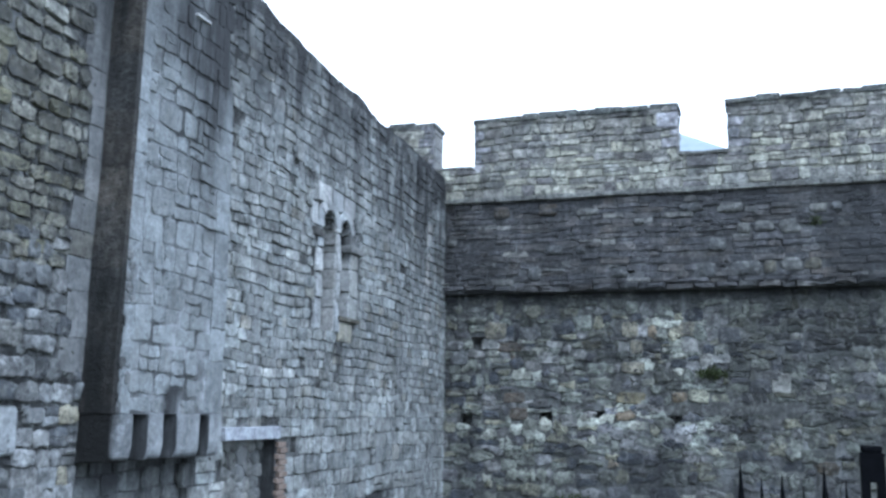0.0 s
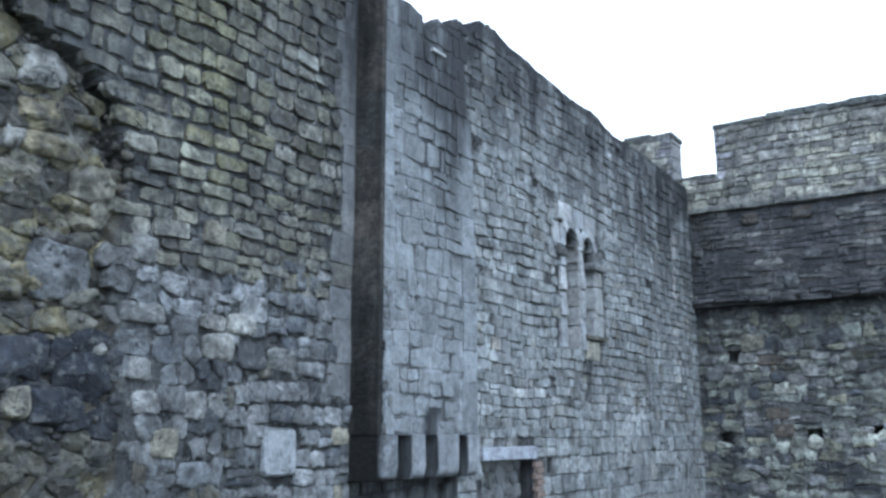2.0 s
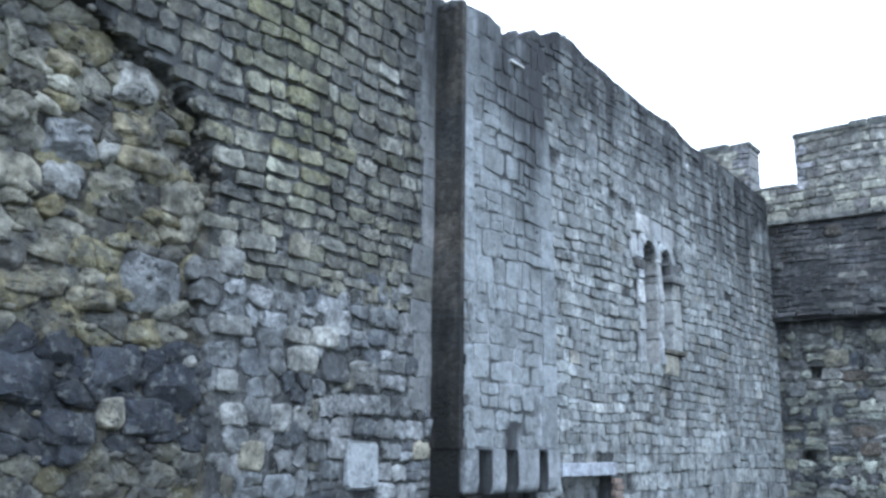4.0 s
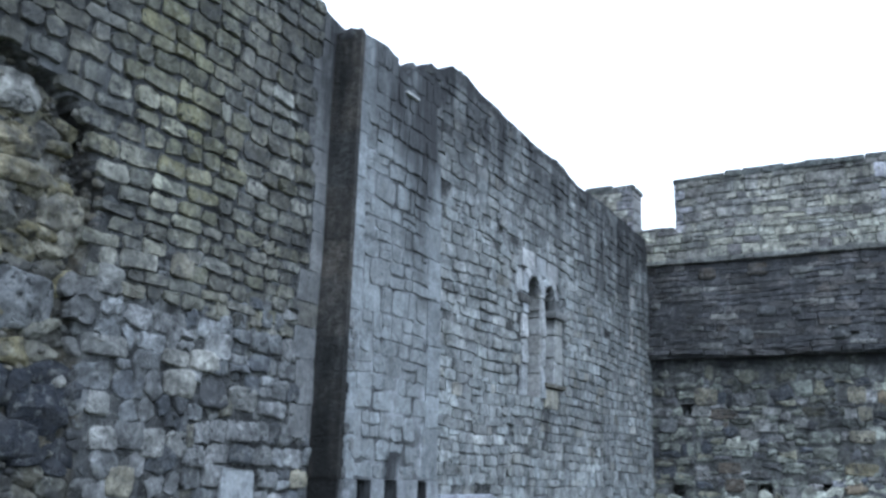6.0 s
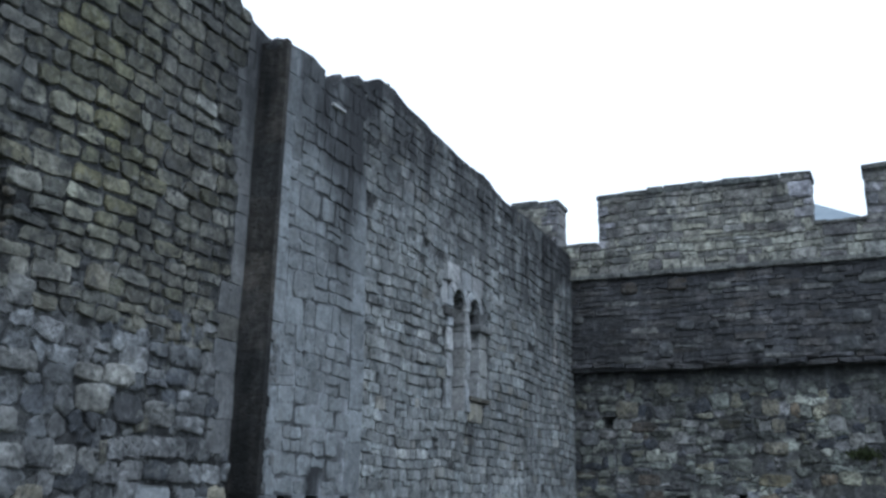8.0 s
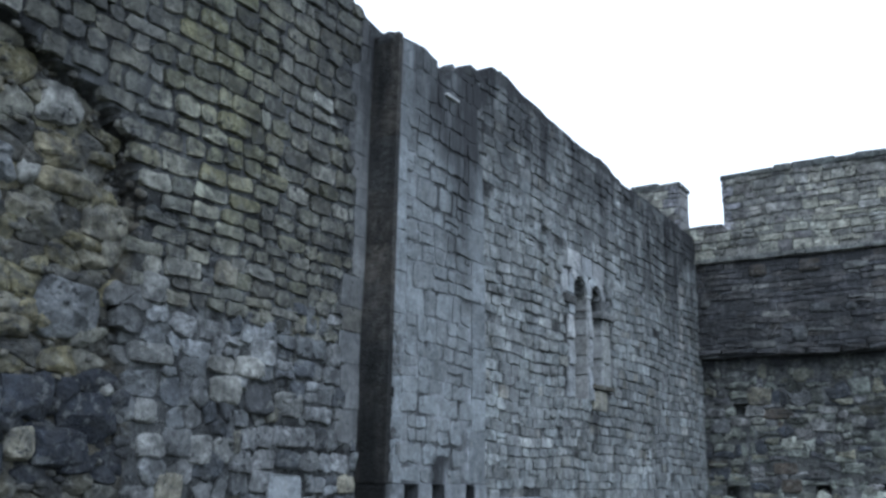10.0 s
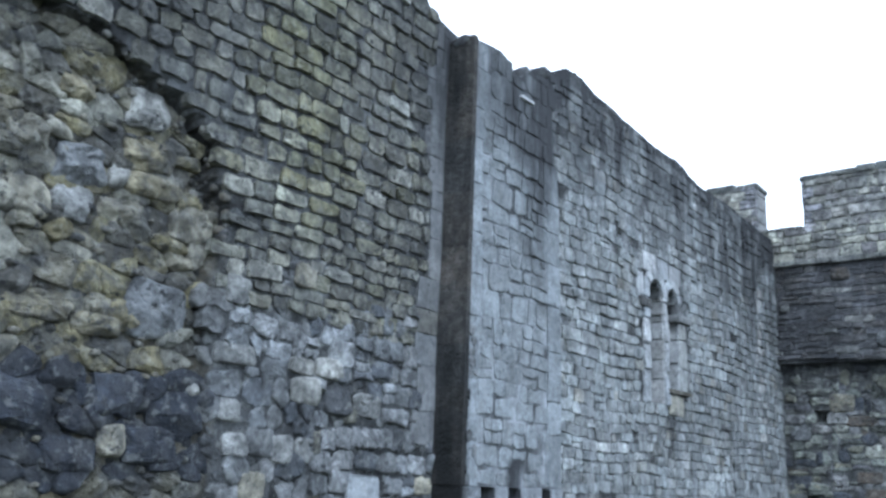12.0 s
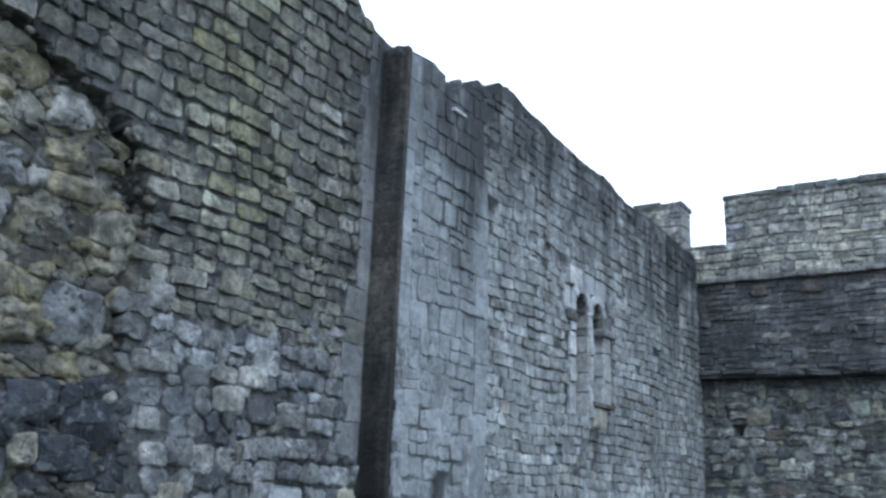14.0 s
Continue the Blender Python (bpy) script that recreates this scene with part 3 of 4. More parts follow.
# fallen facing: the rubble core with its flints
for poly in cells(-1.0, 4.62, 0.2, 4.85, 0.22, 0.15, 0.48, 1.06, 9, 0.06):
    u, z = middle(poly)
    rim = 0.12 if z > 3.35 else 0.0
    if not broken(u + rim, z) or taken(u, z, CORE_STONES, -0.01):
        continue
    tone = palette((3, 0.3, 0.285, 0.22), (3, 0.32, 0.29, 0.175), (2, 0.16, 0.155, 0.135), (1.8, 0.43, 0.42, 0.35))
    flint = 1.68 < z + 0.1 * wobble(u, z, 2.0, 17.0) < 2.36 and rnd.random() < 0.97
    if flint:
        tone = palette((1, 0.05, 0.058, 0.078), (1, 0.068, 0.077, 0.098))
    boulder(near_pile, west, poly, rnd.uniform(0.04, 0.11), tuple(c * 0.75 for c in tone) if flint else patchy(tuple(c * (0.5 if z < 1.72 else 1.02) for c in tone), u, z, 2.0, 0.35), west_stain_shade, base=west_depth(u, z) - 0.01, facets=4 if flint else 6, knock=0.4 if flint else 1.0)
filling = Pile()
for poly in cells(-1.0, 4.55, 0.2, 4.85, 0.13, 0.095, 0.45, 0.98, 19, 0.08):
    u, z = middle(poly)
    if broken(u + 0.02, z):
        flint = 1.7 < z < 2.36 and rnd.random() < 0.75
        tone = (0.055, 0.06, 0.07) if flint else palette((3, 0.24, 0.23, 0.19), (2, 0.29, 0.26, 0.18), (2, 0.16, 0.16, 0.15), (1, 0.38, 0.38, 0.35))
        if z > 3.35 and not broken(u + 0.1, z):
            continue
        # tones cut by half to paint the shade between the boulders
        rough_stone(filling, west, poly, rnd.uniform(0.01, 0.05), tuple(c * (0.45 if z < 1.8 else 0.55) for c in tone), west_stain_shade, base=west_depth(u, z) - 0.02, rings=(1.0, 0.75))
for poly in cells(4.25, 7.04, 0.9, 3.7, 0.13, 0.095, 0.45, 0.96, 29, 0.1) + cells(6.1, 6.9, 3.7, 6.3, 0.13, 0.095, 0.45, 0.96, 31, 0.1):
    u, z = middle(poly)
    if not broken(u + 0.02, z):
        rough_stone(filling, west, poly, rnd.uniform(0.006, 0.022), palette((3, 0.2, 0.207, 0.205), (2.5, 0.11, 0.115, 0.12), (1.5, 0.32, 0.327, 0.325)), west_stain_shade, base=-0.044, flat=0.8, rings=(1.0, 0.75))
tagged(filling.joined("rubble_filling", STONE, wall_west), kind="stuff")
# loose small stones and dirt wedged in the crack
wedged = Pile()
for k in range(150):
    z = rnd.uniform(3.3, 4.62)
    u = line(CRACK, z) - rnd.uniform(-0.01, 0.2)
    if u > 2.6 and broken(u, z):
        r = rnd.uniform(0.018, 0.05)
        lump(wedged, (XW + west_depth(u, z) + rnd.uniform(-0.01, 0.02), u, z), (r * 0.9, r * rnd.uniform(0.9, 1.5), r), palette((3, 0.13, 0.125, 0.115), (2, 0.22, 0.2, 0.16), (1, 0.3, 0.29, 0.26)), 0.15)
for k in range(210):
    u, z = rnd.uniform(2.5, 4.6), rnd.uniform(1.3, 4.5)
    if broken(u + 0.08, z) and not taken(u, z, CORE_STONES, -0.03):
        r = rnd.uniform(0.015, 0.045)
        lump(wedged, (XW + west_depth(u, z) + rnd.uniform(0.01, 0.05), u, z), (r * 0.9, r * rnd.uniform(0.9, 1.8), r * 0.8), palette((3, 0.2, 0.195, 0.17), (2, 0.3, 0.28, 0.22), (1, 0.12, 0.12, 0.12)), 0.1)
wedged.split(lambda s: -s[0][0][1], "wedged_stone", "wedged_rubble", STONE, wall_west)
for hue, u, z, a, b in CORE_STONES:
    boulder(near_pile, west, lobed(u, z, a * 1.04, b * 1.04, 14, 0.42 if hue == "flint" else 0.52), rnd.uniform(0.1, 0.14), HUES[hue] if hue in ("flint", "yellow") else tuple(c * 1.28 for c in HUES[hue]), west_stain_shade, base=west_depth(u, z) - 0.01, facets=4 if hue == "flint" else 6, knock=0.3 if hue == "flint" else 1.0)
for hue, u, z, a, b in FACING_STONES:
    rough_stone(near_pile, west, lobed(u, z, a, b, 12, 0.42), 0.034, tuple(c * 1.1 for c in HUES[hue]), west_stain_shade, base=-0.03, flat=0.85, knock=0.25)
stone(dressed, west, block(5.92, 6.35, 1.34, 1.76, 0.005, 0.01, 0.08), 0.03, (0.42, 0.445, 0.47), lambda u, z: 0.1, base=-0.03, inner=0.92, uneven=0.05)
# smooth quoins beside the chimney


def quoin_stain(u, z):
    return 0.2 + 0.55 * min(1.0, max(0.0, (u - 6.88) / 0.2)) * min(1.0, max(0.0, (z - 3.2) / 2.2)) + 0.45 * min(1.0, max(0.0, (z - 4.2) / 1.6)) + 0.25 * max(0.0, wobble(u, z, 2.2, 14.0))


for a, p, q in NEAR_QUOINS:
    stone(dressed, west, block(a, 7.1, p, q, 0.003, 0.009, 0.06), rnd.uniform(0.003, 0.01), palette((2, 0.285, 0.292, 0.298), (1, 0.315, 0.322, 0.328), (1, 0.265, 0.262, 0.24)), quoin_stain, base=-0.03, inner=0.97, uneven=0.05, edge=0.996)
# beyond the chimney: small even courses
SMOOTH = [(11.6, 12.92, 4.36, 4.95), (11.62, 11.8, 2.86, 4.4), (12.27, 12.42, 2.7, 4.5), (12.79, 13.12, 3.0, 4.4), (12.3, 12.85, 2.8, 3.1), (9.4, 10.8, 1.38, 1.56), (10.7, 11.1, 0, 1.42)]
for poly in courses(8.75, 17.55, 1.75, 6.6, (0.11, 0.175), (0.14, 0.38), 0.045, 4.0, 0.05, (0.0, 0.01), 0.015, 0.16) + courses(7.0, 8.9, 0.0, 1.3, (0.16, 0.25), (0.2, 0.42), 0.03, 6.5, 0.2, 0.006, 0.014, 0.14) + courses(8.75, 17.55, 0.0, 1.76, (0.17, 0.25), (0.22, 0.45), 0.03, 6.0, 0.2, (0.0, 0.01), 0.013, 0.14):
    u, z = middle(poly)
    if z > line(WEST_TOP, u) - 0.09 or any(inside(u, z, (b[0] - 0.07, b[1] + 0.07, b[2] - 0.04, b[3] + 0.04)) for b in [WIN_1, WIN_2, DOOR, *SOCKETS]) or any(inside(u, z, b) for b in SMOOTH):
        continue
    tone = patchy(palette((1, 0.55, 0.55, 0.54)) if abs(u - 16.4) < 0.12 and rnd.random() < 0.8 and 2.6 < z < 5.3 else palette((6, 0.405, 0.43, 0.435), (2, 0.32, 0.337, 0.343), (2, 0.5, 0.523, 0.528), (0.3, 0.4, 0.397, 0.365)), u, z, 0.9, 0.35)
    if rnd.random() < 0.03:
        continue
    if z > 4.6 and rnd.random() < 0.65:
        poly = [(u + (p - u) * 1.05, z + (q - z) * 1.1) for p, q in poly]  # joints smeared over below the ragged top
    stone(far_pile, west, poly, rnd.uniform(0.004, 0.024), tone, west_stain_shade, base=-0.13 if u < 8.84 and z < 1.3 else -0.03)
# the filling of the blocked opening
for poly in cells(9.5, 10.72, -0.1, 1.42, 0.24, 0.16, 0.3, 1.02, 21):
    rough_stone(far_pile, west, poly, 0.02, palette((3, 0.27, 0.275, 0.27), (1, 0.34, 0.34, 0.33)), lambda u, z: 0.2 + 0.3 * wobble(u, z, 3.0, 2.0), base=-0.2, flat=0.95, rings=(1.0, 0.9))


def arch(u, half, spring, rise, outer):
    """Stones of a small round head."""
    n = 5
    for k in range(n):
        a0, a1 = math.pi * k / n, math.pi * (k + 1) / n
        pts = []
        for a, r in ((a0, 0), ((a0 + a1) / 2, 0), (a1, 0), (a1, outer), ((a0 + a1) / 2, outer), (a0, outer)):
            pts.append((u - math.cos(a) * (half + r), spring + math.sin(a) * (rise + r)))
        pts = pts[::-1]
        stone(dressed, west, pts, 0.03, palette((1, 0.52, 0.54, 0.56)), west_stain_shade, base=-0.03, back=-0.2, inner=0.9, uneven=0.05)


def dressed_blocks(u0, u1, z0, z1, heights, colour, base=-0.03, back=-0.06, stain_shade=west_stain_shade):
    z = z0
    while z < z1 - 0.05:
        h = min(rnd.uniform(*heights), z1 - z)
        stone(dressed, west, block(u0, u1, z, z + h, 0.004, 0.003, 0.07), 0.03, palette((1, *colour)), stain_shade, base=base, back=back, inner=0.92, uneven=0.05)
        z += h


PALE = (0.54, 0.56, 0.58)
arch(12.035, 0.235, 4.36, 0.23, 0.16)
arch(12.605, 0.185, 4.36, 0.2, 0.13)
dressed_blocks(11.6, 11.8, 2.84, 4.38, (0.3, 0.5), PALE)
dressed_blocks(12.27, 12.42, 2.84, 4.4, (0.4, 0.6), PALE)
dressed_blocks(12.79, 13.06, 3.06, 4.09, (0.3, 0.5), (0.47, 0.48, 0.47))
# impost stub left of the first light, coloured dark for its blurred shadow
dressed_blocks(11.46, 11.84, 4.13, 4.27, (0.14, 0.15), (0.12, 0.12, 0.12), base=-0.005)
dressed_blocks(12.36, 13.1, 3.03, 3.1, (0.07, 0.08), (0.15, 0.14, 0.11), base=0.01)
dressed_blocks(12.4, 12.9, 2.72, 3.03, (0.3, 0.31), (0.42, 0.405, 0.34))
for u0, u1, z0, z1 in ((11.62, 12.1, 4.66, 4.95), (12.1, 12.5, 4.62, 4.93), (12.5, 12.92, 4.6, 4.9), (11.42, 11.62, 4.3, 4.62)):
    stone(dressed, west, block(u0, u1, z0, z1, 0.004, 0.004, 0.07), 0.025, palette((1, *PALE)), west_stain_shade, base=-0.03, inner=0.92, uneven=0.05)
# dressed reveals of the two lights, on the side that faces the yard's mouth
for (u0, u1, z0, z1) in (WIN_1, WIN_2):
    z = z0
    while z < z1 + 0.1:
        h = rnd.uniform(0.22, 0.42)
        b = min(z + h, z1 + 0.12)
        # reveals blackened at the top for the shade inside the arched heads
        stone(dressed, lambda a, c, d, e=u1: (a, e - d, c), block(XW - 0.55, XW - 0.005, z, b, 0.004, 0.003, 0.06), 0.012, palette((1, 0.5, 0.505, 0.505)), lambda u, z, top=4.1 if u0 > 12.3 else 4.38: 0.95 if z > top else 0.0, inner=0.94, uneven=0.05)
        z += h
for name, bounds, colour in (("impost", (XW - 0.34, XW + 0.045, 12.7, 13.17, 4.09, 4.2), (0.33, 0.335, 0.335)), ("impost", (XW - 0.34, XW - 0.005, 12.225, 12.29, 4.12, 4.17), (0.42, 0.42, 0.42))):
    toned(part(name, box_mesh(bmesh.new(), *bounds, 0.015, 0.004), ASHLAR, wall_west, "weathered stone impost of a window light"), colour, lambda p: 0.5 if p.z < 4.12 else 0.2)
lintel = part("lintel", box_mesh(bmesh.new(), XW - 0.2, XW + 0.03, 9.44, 10.76, 1.395, 1.54, 0.012, 0.006), ASHLAR, wall_west, "pale stone lintel over the blocked opening")
toned(lintel, (0.5, 0.53, 0.6))
# brick jamb of the blocked opening
brick_bm = box_mesh(bmesh.new(), -0.055, 0.055, -0.1, 0.1, -0.031, 0.031, 0.006, 0.002)
brick_mesh = bpy.data.meshes.new("brick")
brick_bm.to_mesh(brick_mesh)
brick_bm.free()
brick_mesh.materials.append(BRICK)
for k in range(18):
    b = new("brick", brick_mesh)
    b.parent = wall_west
    b.location = (XW - 0.035 + rnd.uniform(-0.006, 0.006), 10.83 + (0.05 if k % 2 == 0 else 0), 0.06 + k * 0.074)
    b.rotation_euler = (rnd.uniform(-0.02, 0.02), 0, rnd.uniform(-0.04, 0.04))
# loose stones along the ragged top
caps = Pile()
u = -0.6
while u < 17.3:
    if not 7.0 < u < 9.8:
        w = rnd.uniform(0.12, 0.24)
        zt = line(WEST_TOP, u) - 0.04 + 0.035 * wobble(u, 0.0, 2.2, 77.0) + 0.02 * wobble(u, 0.0, 6.0, 78.0) + (rnd.uniform(0.015, 0.045) if rnd.random() < 0.28 else 0.0)
        for d in (-0.22, -0.5, -0.78):
            lump(caps, (XW + d + rnd.uniform(-0.03, 0.02), u + rnd.uniform(-0.03, 0.03), zt + rnd.uniform(-0.012, 0.012)), (0.21, w * (1.4 if u > 9 else 0.85), rnd.uniform(0.05, 0.065)), palette((3, 0.28, 0.29, 0.295), (1, 0.38, 0.385, 0.385)), 0.4, 2)
        u += w
    else:
        u += 0.1
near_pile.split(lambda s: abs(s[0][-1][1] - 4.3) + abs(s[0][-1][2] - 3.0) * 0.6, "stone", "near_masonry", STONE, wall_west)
far_pile.split(lambda s: abs(s[0][-1][1] - 9.6) + abs(s[0][-1][2] - 3.5) * 0.6, "facing_stone", "far_masonry", COURSED, wall_west)
dressed.single("dressed_block", ASHLAR, wall_west)
caps.single("capping_stone", STONE, wall_west)

# ---- chimney stack on corbels ----
stack = tagged(new("chimney_stack"), "pale ashlar chimney stack corbelled out from the castle wall, streaked black", "chimney")
STACK_TOP = [(7.0, 6.1), (7.05, 6.12), (7.18, 6.11), (7.28, 6.14), (7.6, 6.17), (7.71, 6.14), (7.89, 6.08), (8.01, 6.08), (8.12, 6.18), (8.24, 6.24), (8.42, 6.23), (8.52, 6.27), (8.7, 6.35), (8.8, 6.36), (9.1, 6.5)]


def right_edge(z):
    return line([(1.3, 8.93), (4.4, 8.84), (5.7, 8.72), (6.4, 8.72)], z)


def stack_stain_shade(u, z):
    head = 0.62 * min(1.0, max(0.0, (z - 4.95 - 0.3 * wobble(u, 0, 3.0, 5.0)) / 0.45))
    wide = line([(4.3, 0.2), (5.2, 0.42)], z) * (1 + 0.5 * wobble(u, z, 2.0, 3.0))
    band = 0.8 * min(1.0, max(0.0, 1.5 - abs(u - 8.36) / wide)) * min(1, max(0, (z - 3.5) / 1.3))
    ragged = 0.06 + 0.1 * line([(1.6, 1.0), (2.6, 0.75), (3.3, 0.1), (6.5, 0.0)], z) * (1 + 1.3 * wobble(u, z, 4.5, 19.0) + 0.8 * wobble(u, z, 11.0, 29.0))
    edge = 0.95 * max(0.0, min(1.0, 3 * (ragged - 0.06 - (u - YS)) / 0.06)) if z < 3.4 else 0.0
    # broken notch over the second slot: its dark hollow is painted on the core
    if inside(u, z, (7.88, 8.13, 1.6, 1.93)):
        return 0.9
    return head + band + edge + 0.1 * max(0, wobble(u, z, 1.5, 8.0))


def washed(p):
    """Mortar of the stack's face: flush in places, black and crumbled in others."""
    k = min(1.0, max(0.0, 0.4 + 2.6 * wobble(p.y, p.z, 3.2, 71.0)))
    return tuple(c * (0.18 + 0.82 * k) for c in (0.38, 0.4, 0.43))


bm = bmesh.new()
core_points = [(YS + 0.02, 1.69), (8.86, 1.69)] + [(right_edge(z) - 0.04, z) for z in (4.4, 5.7, 6.25)] + [(u, line(STACK_TOP, u) + (0.02 if u < 7.85 else -0.05)) for u in (8.62, 8.5, 8.42, 8.3, 8.22, 8.12, 8.02, 7.9, 7.75, 7.6, 7.4, 7.25, YS + 0.02)]
front = [bm.verts.new((XC - 0.0265, u, z)) for u, z in core_points]
rear = [bm.verts.new((XW - 0.3, u, z)) for u, z in core_points]
bm.faces.new(front)
bm.faces.new(rear[::-1])
for i in range(len(front)):
    j = (i + 1) % len(front)
    bm.faces.new((front[j], front[i], rear[i], rear[j]))
for u in steps(YS + 0.1, 8.9, 0.08):
    bmesh.ops.bisect_plane(bm, geom=bm.verts[:] + bm.edges[:] + bm.faces[:], plane_co=(0, u, 0), plane_no=(0, 1, 0))
for z in steps(1.77, 6.3, 0.08):
    bmesh.ops.bisect_plane(bm, geom=bm.verts[:] + bm.edges[:] + bm.faces[:], plane_co=(0, 0, z), plane_no=(0, 0, 1))
toned(part("stack_core", bm, ASHLAR, stack), washed, lambda p: stack_stain_shade(p.y, p.z))
blocks = Pile()


def even(colour):
    k = rnd.uniform(0.92, 1.08)
    return tuple(c * k for c in colour)


quoins = []
for side_of in (0, 1):
    z = 1.69
    while z < 6.4:
        h = rnd.uniform(0.26, 0.6)
        w = rnd.choice((0.24, 0.27, 0.34)) if side_of == 0 else rnd.choice((0.28, 0.33, 0.42))
        a, b = (YS, YS + w) if side_of == 0 else (right_edge(z) - w, right_edge(z))
        t = line(STACK_TOP, (a + b) / 2)
        if z < t - 0.12 and (side_of == 0 or z < 4.9):
            quoins.append((a, b, z, z + h))
            stone(blocks, stack_front, block(a, b, z, min(z + h, t), 0.002, 0.003, 0.03), 0.01, patchy(even((0.318, 0.344, 0.366)), a, z, 1.5, 0.25), stack_stain_shade, base=-0.025, inner=0.96, uneven=0.2, edge=0.99)
        z += h
for poly in courses(YS + 0.2, 8.74, 1.69, 6.5, (0.14, 0.3), (0.13, 0.4), 0.05, 91.0, 0.25, (0.0, 0.014), 0.016, 0.16):
    u, z = middle(poly)
    if any(q[0] < u < q[1] and q[2] < z < q[3] for q in quoins) or z > line(STACK_TOP, u) - 0.04 or inside(u, z, (7.86, 8.16, 1.69, 1.95)):
        continue
    stone(blocks, stack_front, poly, rnd.uniform(0.004, 0.015), patchy(even(rnd.choice(((0.285, 0.307, 0.322), (0.32, 0.346, 0.365), (0.265, 0.283, 0.296)))), u, z, 1.5, 0.14), stack_stain_shade, base=-0.025, uneven=0.3)
blocks.single("ashlar_block", ASHLAR, stack)
# the lower arris of the stack: small broken stones, black in patches
arris = Pile()
for poly in courses(YS + 0.002, YS + 0.24, 1.69, 3.35, (0.06, 0.13), (0.075, 0.12), 0.02, 95.0, 0.1, 0.002, 0.01, 0.25):
    u, z = middle(poly)
    black = 1.6 * wobble(u, z, 3.4, 19.0) + (line([(1.69, 0.1), (2.4, 0.07), (3.0, 0.09), (3.35, 0.0)], z) - (u - YS)) * 9 > 0
    if black or rnd.random() < 0.3:
        stone(arris, stack_front, poly, rnd.uniform(0.006, 0.014), even((0.29, 0.3, 0.31)), (lambda a, b: 0.95) if black else (lambda a, b: 0.1), base=-0.014, back=-0.03, uneven=0.4)
arris.single("broken_stone", BLACK_PATCHED, stack)
side = Pile()


def side_dark(u, z):
    """Dark colour of the stack's flank: black at the head and the foot, browner between."""
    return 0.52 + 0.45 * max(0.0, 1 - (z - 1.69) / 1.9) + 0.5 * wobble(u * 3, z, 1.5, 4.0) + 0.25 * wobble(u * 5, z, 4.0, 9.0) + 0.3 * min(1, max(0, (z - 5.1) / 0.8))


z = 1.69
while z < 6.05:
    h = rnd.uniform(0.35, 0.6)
    stone(side, stack_side, block(XW - 0.06, XC + 0.006, z, min(z + h, 6.15), 0.0, 0.0, 0.01), 0.003, palette((1, 0.13, 0.122, 0.112), (1, 0.16, 0.148, 0.132), (1, 0.1, 0.1, 0.098)), side_dark, base=0.006, inner=0.98, uneven=0.1, edge=0.9985)
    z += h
side.single("side_block", BLACK_PATCHED, stack)
for a, b in ((YS + 0.002, 7.42), (7.64, 7.88), (8.1, 8.5), (8.68, 8.92)):
    bm = bmesh.new()
    profile = [(XW - 0.2, 1.69), (XC, 1.69), (XC, 1.4), (XC - 0.004, 1.33), (XC - 0.03, 1.265), (XW - 0.2, 1.25)]
    ends = [[bm.verts.new((x + rnd.uniform(-0.006, 0.006), u, z + rnd.uniform(-0.008, 0.008))) for x, z in profile] for u in (a, b)]
    bm.faces.new(ends[0][::-1])
    bm.faces.new(ends[1])
    for i in range(6):
        j = (i + 1) % 6
        bm.faces.new((ends[0][i], ends[0][j], ends[1][j], ends[1][i]))
    bmesh.ops.bevel(bm, geom=bm.edges[:], offset=0.012, segments=2, affect="EDGES")
    bmesh.ops.subdivide_edges(bm, edges=[e for e in bm.edges if e.calc_length() > 0.12], cuts=3, use_grid_fill=True)
    # near end and underside of each corbel coloured black
    toned(part("corbel", bm, BLACK_PATCHED if a < 7.2 else ASHLAR, stack, "worn pale stone corbel"), (0.33, 0.35, 0.375), lambda p, a=a: 1.0 if p.y < a + 0.004 or p.z < 1.28 else 0.8 if a < 7.2 and p.y < a + 0.05 + 0.09 * wobble(p.y, p.z, 6.0, 2.0) else 0.1)
crown = Pile()
for u, zt, w, h in ((7.16, 6.12, 0.1, 0.09), (7.27, 6.12, 0.14, 0.06), (7.5, 6.15, 0.2, 0.06), (7.72, 6.12, 0.1, 0.06), (8.22, 6.17, 0.11, 0.12), (8.4, 6.16, 0.07, 0.08), (8.6, 6.31, 0.1, 0.13), (8.78, 6.31, 0.07, 0.08), (9.16, 6.6, 0.12, 0.1), (9.6, 6.74, 0.13, 0.1), (9.8, 6.76, 0.09, 0.07)):
    for d in (-0.12, -0.4):
        lump(crown, ((XC if u < 8.76 else XW) + d - 0.06, u, zt), (0.17, w, h), palette((1, 0.15, 0.155, 0.16)), 0.6, 2)
crown.single("crown_stone", STONE, stack)
bm = box_mesh(bmesh.new(), XC - 0.05, XC + 0.022, 7.97, 8.22, 5.78, 5.815, 0.006, 0.004)
toned(part("tile_chip", bm, ASHLAR, stack, "pale slip of stone set in the face"), (0.66, 0.67, 0.68))

# ---- north wall ----
wall_north = tagged(new("wall_north"), "battlemented limestone wall with dark projecting band and pale parapet", "wall", kind="structure")
LEDGE, STRING = 4.03, 5.89
PUTLOGS = [(-5.17, 1.6), (-3.62, 1.66), (-2.61, 1.7), (-1.24, 1.64), (-4.96, 3.08)]
GAPS = [(-0.3, 4.47), (0.72, 4.83), (-1.96, 4.39)]
MERLONS = [(-7.3, -5.87), (-5.03, -1.04), (-0.16, 4.0)]


